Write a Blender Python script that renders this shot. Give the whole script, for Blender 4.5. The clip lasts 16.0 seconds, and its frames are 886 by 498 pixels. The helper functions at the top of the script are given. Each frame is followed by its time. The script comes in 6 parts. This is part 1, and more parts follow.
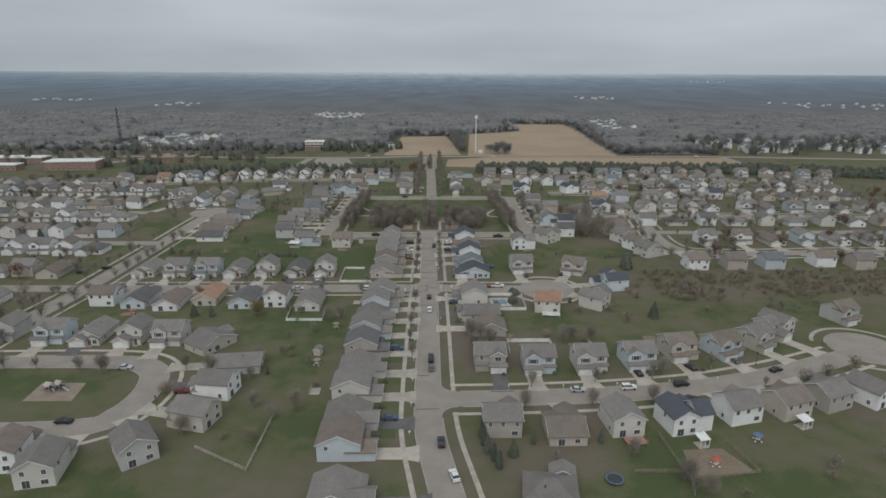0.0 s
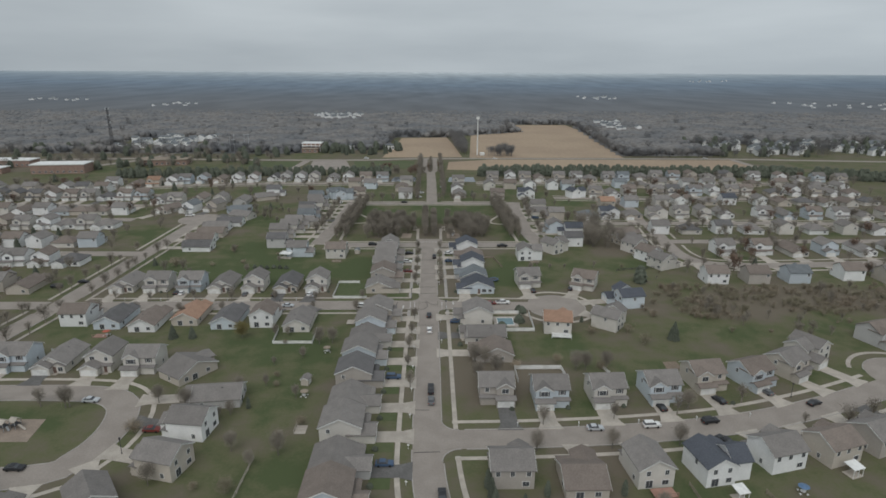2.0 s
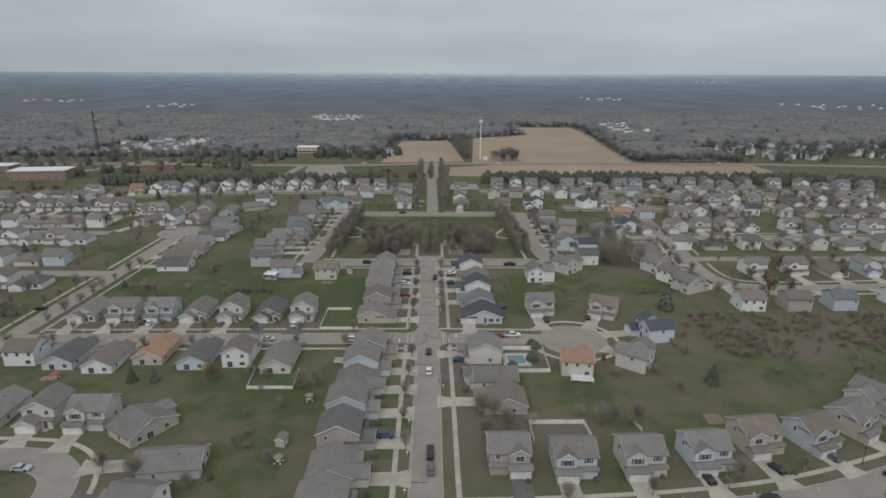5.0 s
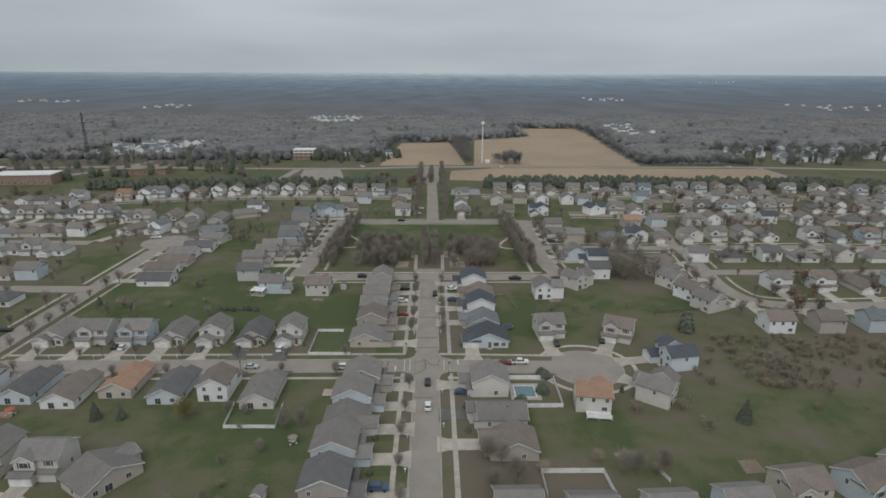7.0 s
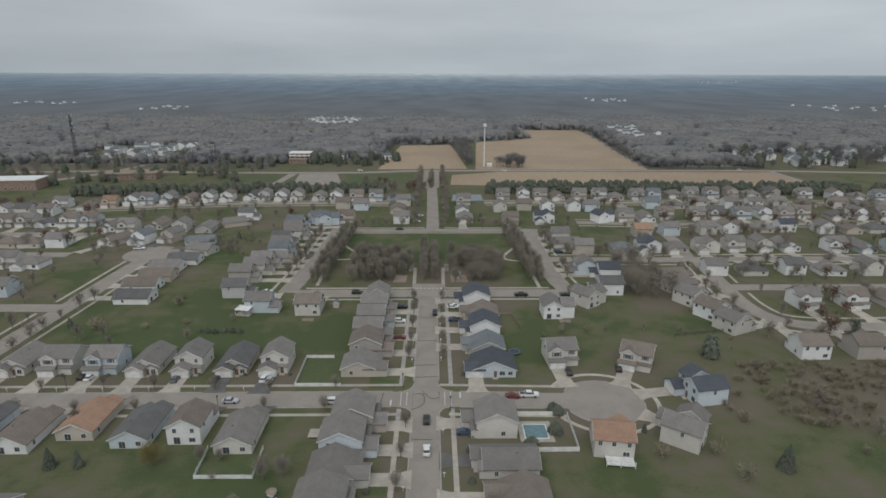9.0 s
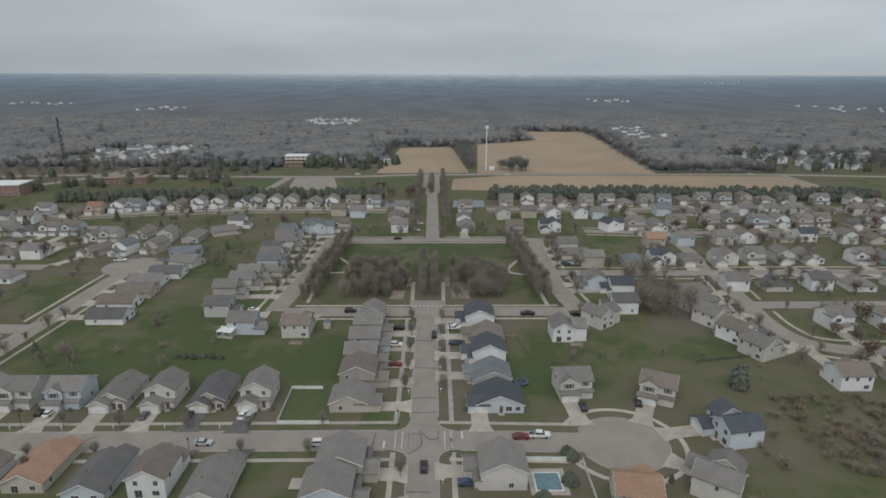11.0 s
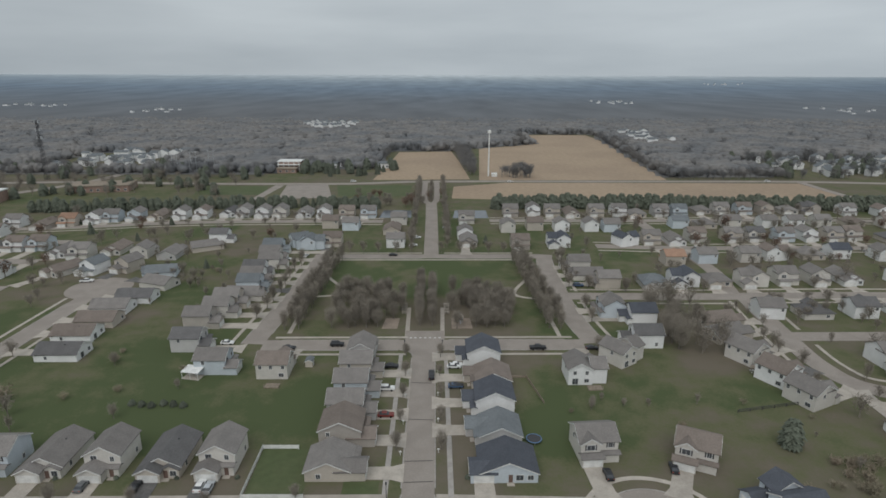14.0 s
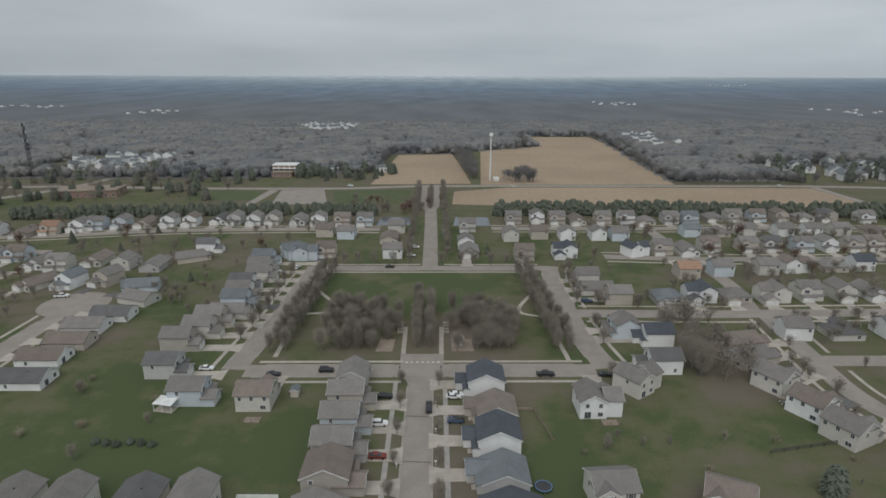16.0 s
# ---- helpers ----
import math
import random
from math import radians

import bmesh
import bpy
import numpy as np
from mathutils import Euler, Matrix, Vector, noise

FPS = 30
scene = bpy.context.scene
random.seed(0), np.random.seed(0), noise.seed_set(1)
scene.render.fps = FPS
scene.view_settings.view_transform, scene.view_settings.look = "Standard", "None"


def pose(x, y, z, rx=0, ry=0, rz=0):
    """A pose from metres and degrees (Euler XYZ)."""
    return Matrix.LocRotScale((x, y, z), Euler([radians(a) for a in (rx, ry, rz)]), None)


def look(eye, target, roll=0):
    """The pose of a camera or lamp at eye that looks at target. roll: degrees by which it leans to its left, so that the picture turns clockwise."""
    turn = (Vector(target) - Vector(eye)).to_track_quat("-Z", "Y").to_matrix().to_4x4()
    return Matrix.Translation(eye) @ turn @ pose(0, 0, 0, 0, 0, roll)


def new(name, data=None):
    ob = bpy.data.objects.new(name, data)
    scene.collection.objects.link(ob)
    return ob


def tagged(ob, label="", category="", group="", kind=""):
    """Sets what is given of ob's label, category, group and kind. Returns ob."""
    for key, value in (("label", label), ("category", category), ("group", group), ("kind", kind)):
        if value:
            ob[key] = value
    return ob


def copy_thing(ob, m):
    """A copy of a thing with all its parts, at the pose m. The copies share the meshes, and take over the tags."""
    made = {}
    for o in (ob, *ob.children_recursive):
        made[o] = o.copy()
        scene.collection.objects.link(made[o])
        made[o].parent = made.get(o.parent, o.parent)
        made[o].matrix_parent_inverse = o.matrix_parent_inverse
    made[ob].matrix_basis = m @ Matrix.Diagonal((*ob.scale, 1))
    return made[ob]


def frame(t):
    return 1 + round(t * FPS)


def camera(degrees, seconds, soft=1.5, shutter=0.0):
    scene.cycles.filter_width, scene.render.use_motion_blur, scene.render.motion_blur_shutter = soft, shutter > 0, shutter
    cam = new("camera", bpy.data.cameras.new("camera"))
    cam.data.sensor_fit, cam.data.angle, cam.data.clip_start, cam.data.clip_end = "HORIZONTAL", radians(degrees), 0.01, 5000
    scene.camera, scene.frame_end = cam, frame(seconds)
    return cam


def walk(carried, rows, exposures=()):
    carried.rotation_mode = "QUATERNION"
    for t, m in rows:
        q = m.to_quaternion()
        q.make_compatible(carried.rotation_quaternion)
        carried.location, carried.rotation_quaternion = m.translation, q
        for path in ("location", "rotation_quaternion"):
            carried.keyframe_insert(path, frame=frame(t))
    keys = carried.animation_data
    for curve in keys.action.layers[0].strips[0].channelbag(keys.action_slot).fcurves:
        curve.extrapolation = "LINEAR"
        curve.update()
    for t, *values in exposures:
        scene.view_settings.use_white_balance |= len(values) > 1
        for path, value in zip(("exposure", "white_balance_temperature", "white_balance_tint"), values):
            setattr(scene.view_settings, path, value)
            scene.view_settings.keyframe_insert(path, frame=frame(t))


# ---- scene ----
cam = camera(73.7, 16.0, soft=1.65)
PATH = [
    (0, (0.709, -0.088, 94.934), (0.753, 1.824, 94.348), 0.3),
    (1, (0.839, 10.014, 94.942), (0.882, 11.925, 94.356), 0.3),
    (2, (0.969, 20.215, 94.951), (1.011, 22.126, 94.364), 0.3),
    (3, (1.105, 30.496, 94.959), (1.145, 32.408, 94.373), 0.3),
    (4, (1.252, 40.839, 94.967), (1.292, 42.75, 94.381), 0.3),
    (5, (1.416, 51.221, 94.975), (1.454, 53.132, 94.39), 0.3),
    (6, (1.599, 61.62, 94.984), (1.636, 63.532, 94.398), 0.3),
    (7, (1.806, 72.015, 94.992), (1.842, 73.927, 94.407), 0.3),
    (8, (2.039, 82.381, 95.0), (2.073, 84.294, 94.416), 0.2),
    (9, (2.3, 92.694, 95.008), (2.333, 94.607, 94.424), 0.2),
    (10, (2.591, 102.929, 95.016), (2.623, 104.841, 94.433), 0.2),
    (11, (2.913, 113.058, 95.025), (2.943, 114.971, 94.442), 0.2),
    (12, (3.264, 123.054, 95.033), (3.293, 124.968, 94.451), 0.2),
    (13, (3.646, 132.89, 95.041), (3.673, 134.804, 94.461), 0.2),
    (14, (4.056, 142.535, 95.049), (4.083, 144.449, 94.47), 0.2),
    (15, (4.494, 151.961, 95.058), (4.519, 153.875, 94.479), 0.2),
    (16, (4.956, 161.135, 95.066), (4.98, 163.05, 94.489), 0.2),
]
walk(cam, [(t, look(eye, target, roll)) for t, eye, target, roll in PATH])

# ---- world and light: an even overcast, late autumn ----
world = bpy.data.worlds.new("overcast_sky")
scene.world = world
world.use_nodes = True
wn, wl = world.node_tree.nodes, world.node_tree.links
wn.clear()
w_out = wn.new("ShaderNodeOutputWorld")
w_bg = wn.new("ShaderNodeBackground")
w_sky = wn.new("ShaderNodeTexSky")
w_sky.sky_type, w_sky.sun_disc = "NISHITA", False
w_sky.sun_elevation, w_sky.sun_rotation = radians(38), radians(160)
w_sky.air_density, w_sky.dust_density = 1.0, 3.0
w_hsv = wn.new("ShaderNodeHueSaturation")
w_hsv.inputs["Saturation"].default_value = 0.12
w_hsv.inputs["Value"].default_value = 0.055
w_co = wn.new("ShaderNodeTexCoord")
w_map = wn.new("ShaderNodeMapping")
w_map.inputs["Scale"].default_value = (1.2, 1.2, 7.0)
w_cloud = wn.new("ShaderNodeTexNoise")
w_cloud.inputs["Scale"].default_value = 1.6
w_cloud.inputs["Detail"].default_value = 5.0
w_ramp = wn.new("ShaderNodeValToRGB")
w_ramp.color_ramp.elements[0].position, w_ramp.color_ramp.elements[1].position = 0.3, 0.72
w_ramp.color_ramp.elements[0].color = (0.425, 0.48, 0.523, 1)
w_ramp.color_ramp.elements[1].color = (0.575, 0.635, 0.675, 1)
w_mix = wn.new("ShaderNodeMixRGB")
w_mix.inputs[0].default_value = 0.85
wl.new(w_sky.outputs[0], w_hsv.inputs["Color"])
wl.new(w_co.outputs["Generated"], w_map.inputs[0])
wl.new(w_map.outputs[0], w_cloud.inputs["Vector"])
wl.new(w_cloud.outputs[0], w_ramp.inputs[0])
wl.new(w_hsv.outputs[0], w_mix.inputs[1])
wl.new(w_ramp.outputs[0], w_mix.inputs[2])
# the overcast is thinner towards the east
w_sep = wn.new("ShaderNodeSeparateXYZ")
w_thin = wn.new("ShaderNodeMapRange")
w_thin.inputs[1].default_value, w_thin.inputs[2].default_value = -0.6, 0.6
w_thin.inputs[3].default_value, w_thin.inputs[4].default_value = 0.93, 1.09
w_east = wn.new("ShaderNodeHueSaturation")
wl.new(w_co.outputs["Generated"], w_sep.inputs[0])
wl.new(w_sep.outputs[0], w_thin.inputs[0])
wl.new(w_thin.outputs[0], w_east.inputs["Value"])
wl.new(w_mix.outputs[0], w_east.inputs["Color"])
wl.new(w_east.outputs[0], w_bg.inputs[0])
w_bg.inputs[1].default_value = 0.97
wl.new(w_bg.outputs[0], w_out.inputs[0])
sun = new("sun", bpy.data.lights.new("sun", "SUN"))
sun.data.energy, sun.data.angle, sun.data.color = 1.22, radians(50), (1.0, 0.98, 0.95)
sun.matrix_world = look((-40, -120, 170), (0, 0, 0))
scene.view_settings.exposure = 0.0


# ---- materials ----
MATS = {}


def surface(name, colour, rough=0.85, vary=0.15, scale=1.0, fine=12.0, bump=0.0, second=None, amount=0.5, spread=(0.42, 0.6), each=0.0, metal=0.0):
    """A surface with two scales of variation; second: a stain colour in patches; each: how far one object differs from the next."""
    if name in MATS:
        return MATS[name]
    m = MATS[name] = bpy.data.materials.new(name)
    m.use_nodes = True
    nt, nl = m.node_tree.nodes, m.node_tree.links
    bsdf = nt["Principled BSDF"]
    bsdf.inputs["Roughness"].default_value = rough
    bsdf.inputs["Metallic"].default_value = metal
    bsdf.inputs["Specular IOR Level"].default_value = 0.25
    geo = nt.new("ShaderNodeNewGeometry")
    big, small = nt.new("ShaderNodeTexNoise"), nt.new("ShaderNodeTexNoise")
    big.inputs["Scale"].default_value, small.inputs["Scale"].default_value = scale, fine
    big.inputs["Detail"].default_value, small.inputs["Detail"].default_value = 4.0, 2.0
    nl.new(geo.outputs["Position"], big.inputs["Vector"])
    nl.new(geo.outputs["Position"], small.inputs["Vector"])
    base = nt.new("ShaderNodeMixRGB")
    base.inputs[1].default_value = (*colour, 1)
    base.inputs[2].default_value = (*(second or tuple(c * 0.7 for c in colour)), 1)
    ramp = nt.new("ShaderNodeMapRange")
    ramp.inputs[1].default_value, ramp.inputs[2].default_value = spread
    ramp.inputs[4].default_value = amount
    nl.new(big.outputs[0], ramp.inputs[0])
    nl.new(ramp.outputs[0], base.inputs[0])
    value = nt.new("ShaderNodeMapRange")
    value.inputs[1].default_value, value.inputs[2].default_value = 0.25, 0.75
    value.inputs[3].default_value, value.inputs[4].default_value = 1 - vary, 1 + vary
    nl.new(small.outputs[0], value.inputs[0])
    grain = nt.new("ShaderNodeHueSaturation")
    nl.new(base.outputs[0], grain.inputs["Color"])
    nl.new(value.outputs[0], grain.inputs["Value"])
    last = grain
    if each:
        info = nt.new("ShaderNodeObjectInfo")
        spreadn = nt.new("ShaderNodeMapRange")
        spreadn.inputs[3].default_value, spreadn.inputs[4].default_value = 1 - each, 1 + each
        nl.new(info.outputs["Random"], spreadn.inputs[0])
        last = nt.new("ShaderNodeHueSaturation")
        nl.new(grain.outputs[0], last.inputs["Color"])
        nl.new(spreadn.outputs[0], last.inputs["Value"])
    nl.new(last.outputs[0], bsdf.inputs["Base Color"])
    if bump:
        b = nt.new("ShaderNodeBump")
        b.inputs["Strength"].default_value, b.inputs["Distance"].default_value = 0.6, bump
        nl.new(small.outputs[0], b.inputs["Height"])
        nl.new(b.outputs[0], bsdf.inputs["Normal"])
    return m




def grassland():
    """Mown grass that goes from dormant brown to olive to green, with worn and mottled spots at two scales."""
    m = bpy.data.materials.new("grass")
    m.use_nodes = True
    nt, nl = m.node_tree.nodes, m.node_tree.links
    bsdf = nt["Principled BSDF"]
    bsdf.inputs["Roughness"].default_value, bsdf.inputs["Specular IOR Level"].default_value = 0.95, 0.15
    geo, lush = nt.new("ShaderNodeNewGeometry"), nt.new("ShaderNodeAttribute")
    lush.attribute_name = "lush"
    total = lush.outputs["Fac"]
    for size, amount in ((0.04, 1.5), (0.16, 0.9), (1.2, 0.6)):
        n = nt.new("ShaderNodeTexNoise")
        n.inputs["Scale"].default_value, n.inputs["Detail"].default_value = size, 3.0
        nl.new(geo.outputs["Position"], n.inputs["Vector"])
        off = nt.new("ShaderNodeMath")
        off.operation, off.inputs[1].default_value, off.inputs[2].default_value = "MULTIPLY_ADD", amount, -0.5 * amount
        nl.new(n.outputs[0], off.inputs[0])
        plus = nt.new("ShaderNodeMath")
        nl.new(total, plus.inputs[0])
        nl.new(off.outputs[0], plus.inputs[1])
        total = plus.outputs[0]
    ramp = nt.new("ShaderNodeValToRGB")
    ramp.color_ramp.elements[0].position, ramp.color_ramp.elements[0].color = 0.0, (0.152, 0.13, 0.1, 1)
    ramp.color_ramp.elements[1].position, ramp.color_ramp.elements[1].color = 1.0, (0.078, 0.098, 0.046, 1)
    for at, c in ((0.28, (0.138, 0.124, 0.088)), (0.6, (0.12, 0.122, 0.068))):
        ramp.color_ramp.elements.new(at).color = (*c, 1)
    nl.new(total, ramp.inputs[0])
    nl.new(ramp.outputs[0], bsdf.inputs["Base Color"])
    return m


GRASS = grassland()
LAWN = surface("green_lawn", (0.082, 0.103, 0.047), vary=0.1, scale=0.06, fine=0.5, second=(0.098, 0.112, 0.056), amount=0.9)
CONCRETE = surface("road_concrete", (0.308, 0.273, 0.243), vary=0.1, scale=0.15, fine=2.5, second=(0.268, 0.236, 0.21), amount=0.8)
WALKWAY = surface("pale_concrete", (0.445, 0.402, 0.352), vary=0.1, scale=0.3, fine=3, each=0.08)
KERB = surface("kerb_concrete", (0.38, 0.355, 0.33), vary=0.12, scale=0.4, fine=3)
ASPHALT = surface("dark_asphalt", (0.15, 0.145, 0.14), vary=0.2, scale=0.3, fine=3)
TAR = surface("tar_seal", (0.10, 0.095, 0.09), vary=0.2, scale=0.5, fine=3)
PAINT_LINE = surface("road_paint", (0.62, 0.61, 0.58), vary=0.15, scale=1, fine=4)
STUBBLE = surface("corn_stubble", (0.36, 0.275, 0.195), vary=0.12, scale=0.012, fine=0.25, second=(0.31, 0.235, 0.17), amount=0.8)
EARTH = surface("bare_earth", (0.24, 0.19, 0.145), vary=0.2, scale=0.15, fine=1.5)
MULCH = surface("wood_chips", (0.30, 0.245, 0.20), vary=0.15, scale=0.3, fine=3)
WOODS = surface("bare_woods", (0.138, 0.142, 0.148), vary=0.22, scale=0.02, fine=0.12, second=(0.19, 0.182, 0.175), amount=1.0, spread=(0.38, 0.6))
BARK = surface("bark", (0.2, 0.18, 0.16), vary=0.25, scale=0.6, fine=4)
TWIG = surface("bare_twigs", (0.272, 0.242, 0.203), vary=0.2, scale=0.4, fine=2, each=0.16)
SCRUB = surface("scrub_twigs", (0.33, 0.275, 0.21), vary=0.2, scale=0.05, fine=2, second=(0.27, 0.25, 0.175), amount=0.8, each=0.2)
RUST = surface("rusty_leaves", (0.2, 0.14, 0.108), vary=0.25, scale=0.4, fine=2, each=0.15)
GOLD = surface("yellowing_twigs", (0.23, 0.195, 0.085), vary=0.25, scale=0.4, fine=2, each=0.1)
NEEDLES = surface("evergreen_needles", (0.105, 0.118, 0.09), vary=0.3, scale=0.5, fine=2.5, each=0.2)
GLASS_DARK = surface("window_glass", (0.085, 0.09, 0.098), rough=0.12, vary=0.1, scale=0.5, fine=1)
TRIM = surface("white_trim", (0.74, 0.74, 0.72), rough=0.6, vary=0.05, scale=0.6, fine=4)
FENCE = surface("white_vinyl", (0.78, 0.78, 0.76), rough=0.5, vary=0.05, scale=0.6, fine=4)
TIMBER = surface("weathered_timber", (0.30, 0.25, 0.20), vary=0.2, scale=0.6, fine=5)
STEEL = surface("galvanised_steel", (0.50, 0.51, 0.52), rough=0.45, metal=0.6, vary=0.1)
DARK = surface("dark_metal", (0.06, 0.06, 0.065), rough=0.5, vary=0.1)
RUBBER = surface("tyre_rubber", (0.03, 0.03, 0.03), vary=0.1)
WATER = surface("pond_water", (0.13, 0.145, 0.16), rough=0.12, vary=0.08, scale=0.1, fine=0.6)
POOL = surface("pool_water", (0.15, 0.24, 0.27), rough=0.1, vary=0.06)
BRICK = surface("brick", (0.33, 0.23, 0.19), vary=0.15, scale=0.5, fine=5)
RED = surface("red_plastic", (0.45, 0.12, 0.08), rough=0.5, vary=0.08)
BLUE = surface("blue_plastic", (0.12, 0.2, 0.32), rough=0.5, vary=0.08)



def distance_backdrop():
    """The far country as one plain backdrop: woods with haze painted into the colour, grey-brown, then blue-grey, then
    pale towards the horizon, in long soft bands.
    """
    m = bpy.data.materials.new("hazed_country")
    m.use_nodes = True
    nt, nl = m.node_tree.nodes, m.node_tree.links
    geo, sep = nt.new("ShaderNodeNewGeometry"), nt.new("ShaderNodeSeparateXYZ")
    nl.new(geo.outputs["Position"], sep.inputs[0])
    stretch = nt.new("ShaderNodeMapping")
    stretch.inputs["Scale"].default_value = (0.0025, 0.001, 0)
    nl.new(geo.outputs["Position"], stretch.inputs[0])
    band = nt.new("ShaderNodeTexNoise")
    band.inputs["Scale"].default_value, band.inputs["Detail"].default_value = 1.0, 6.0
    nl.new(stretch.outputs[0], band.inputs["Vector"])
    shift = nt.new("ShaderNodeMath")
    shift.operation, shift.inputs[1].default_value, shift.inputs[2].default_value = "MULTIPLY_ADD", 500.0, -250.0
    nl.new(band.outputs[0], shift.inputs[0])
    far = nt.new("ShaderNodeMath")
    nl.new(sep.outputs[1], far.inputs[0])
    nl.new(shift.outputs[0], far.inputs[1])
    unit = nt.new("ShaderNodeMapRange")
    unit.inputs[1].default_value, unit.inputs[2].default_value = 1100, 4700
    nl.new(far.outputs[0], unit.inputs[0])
    # distance haze put into the base colour: bluer, then paler further off
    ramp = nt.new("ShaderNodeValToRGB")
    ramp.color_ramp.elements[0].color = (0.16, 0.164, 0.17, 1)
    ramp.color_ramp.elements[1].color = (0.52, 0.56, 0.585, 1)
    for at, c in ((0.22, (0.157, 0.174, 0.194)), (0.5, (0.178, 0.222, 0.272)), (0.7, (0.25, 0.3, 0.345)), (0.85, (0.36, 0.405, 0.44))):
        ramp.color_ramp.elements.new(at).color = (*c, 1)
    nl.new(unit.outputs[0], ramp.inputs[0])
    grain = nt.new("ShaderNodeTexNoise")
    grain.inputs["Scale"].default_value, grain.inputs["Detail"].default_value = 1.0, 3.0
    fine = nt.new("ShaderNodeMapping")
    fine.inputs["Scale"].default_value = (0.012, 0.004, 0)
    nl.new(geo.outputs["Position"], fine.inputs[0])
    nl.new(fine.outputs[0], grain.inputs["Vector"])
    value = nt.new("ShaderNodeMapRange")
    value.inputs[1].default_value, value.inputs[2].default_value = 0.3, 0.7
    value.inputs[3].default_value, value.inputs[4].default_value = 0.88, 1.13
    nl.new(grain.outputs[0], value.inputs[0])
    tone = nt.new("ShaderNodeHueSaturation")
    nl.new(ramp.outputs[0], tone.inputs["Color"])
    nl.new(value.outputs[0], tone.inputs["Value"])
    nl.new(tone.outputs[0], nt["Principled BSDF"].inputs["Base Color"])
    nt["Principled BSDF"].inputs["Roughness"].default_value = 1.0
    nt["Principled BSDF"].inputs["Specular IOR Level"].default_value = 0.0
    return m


HAZED_COUNTRY = distance_backdrop()
WALLS = {
    "cream": (0.60, 0.572, 0.53), "white": (0.79, 0.79, 0.785), "pale blue": (0.55, 0.60, 0.64), "taupe": (0.42, 0.385, 0.35),
    "tan": (0.51, 0.462, 0.405), "grey": (0.50, 0.49, 0.48), "sage": (0.46, 0.48, 0.43),
}
ROOFS = {
    "grey": (0.212, 0.197, 0.186), "brown": (0.2, 0.168, 0.147), "navy": (0.088, 0.095, 0.112), "charcoal": (0.135, 0.131, 0.131),
    "orange": (0.33, 0.21, 0.15), "slate": (0.175, 0.19, 0.20),
}


def siding(colour):
    return surface("siding_" + colour.replace(" ", "_"), WALLS[colour], rough=0.7, vary=0.06, scale=0.25, fine=2.5, amount=0.25, each=0.07)


def shingles(colour):
    return surface("shingles_" + colour, ROOFS[colour], rough=0.9, vary=0.16, scale=0.35, fine=3.0, amount=0.35, each=0.12)


# ---- mesh helpers ----
def part(name, bm, material, parent=None, label=""):
    """Links a bmesh as one mesh object under a thing or a part."""
    me = bpy.data.meshes.new(name)
    bm.to_mesh(me)
    bm.free()
    me.materials.append(material)
    ob = new(name, me)
    ob.parent = parent
    return tagged(ob, label)


def raw(name, verts, faces, material, parent=None, label="", smooth=False):
    me = bpy.data.meshes.new(name)
    me.from_pydata(verts, [], faces)
    if smooth:
        me.shade_smooth()
    me.materials.append(material)
    ob = new(name, me)
    ob.parent = parent
    return tagged(ob, label)


def box(bm, x0, x1, y0, y1, z0, z1):
    v = [bm.verts.new(p) for p in ((x0, y0, z0), (x1, y0, z0), (x1, y1, z0), (x0, y1, z0), (x0, y0, z1), (x1, y0, z1), (x1, y1, z1), (x0, y1, z1))]
    for f in ((3, 2, 1, 0), (4, 5, 6, 7), (0, 1, 5, 4), (1, 2, 6, 5), (2, 3, 7, 6), (3, 0, 4, 7)):
        bm.faces.new([v[i] for i in f])
    return bm


def boxes(*dims):
    bm = bmesh.new()
    for d in dims:
        box(bm, *d)
    return bm


def slab(bm, pts, thick):
    """A plate with the given outline and a thickness upwards."""
    lo = [bm.verts.new(p) for p in pts]
    hi = [bm.verts.new((p[0], p[1], p[2] + thick)) for p in pts]
    bm.faces.new(lo[::-1])
    bm.faces.new(hi)
    n = len(pts)
    for i in range(n):
        bm.faces.new((lo[i], lo[(i + 1) % n], hi[(i + 1) % n], hi[i]))
    return bm


def tube(bm, a, b, r0, r1, sides=6):
    a, b = Vector(a), Vector(b)
    way = (b - a).normalized()
    u = way.orthogonal().normalized()
    w = way.cross(u)
    rings = []
    for p, r in ((a, r0), (b, r1)):
        rings.append([bm.verts.new(p + (u * math.cos(k * math.tau / sides) + w * math.sin(k * math.tau / sides)) * r) for k in range(sides)])
    for k in range(sides):
        bm.faces.new((rings[0][k], rings[0][(k + 1) % sides], rings[1][(k + 1) % sides], rings[1][k]))
    bm.faces.new(rings[1])
    bm.faces.new(rings[0][::-1])
    return bm


def empty(name, m=None):
    ob = new(name)
    ob.empty_display_size = 0.5
    if m is not None:
        ob.matrix_basis = m
    return ob


def smooth_line(points, step=3.0):
    """A smooth curve through a few points, as many short steps."""
    pts = [Vector((*p[:2], 0)) for p in points]
    pts = [2 * pts[0] - pts[1]] + pts + [2 * pts[-1] - pts[-2]]
    out = []
    for i in range(1, len(pts) - 2):
        p0, p1, p2, p3 = pts[i - 1 : i + 3]
        n = max(1, int((p2 - p1).length / step))
        for k in range(n):
            t = k / n
            out.append(0.5 * (2 * p1 + (p2 - p0) * t + (2 * p0 - 5 * p1 + 4 * p2 - p3) * t * t + (3 * p1 - p0 - 3 * p2 + p3) * t**3))
    return out + [pts[-2]]


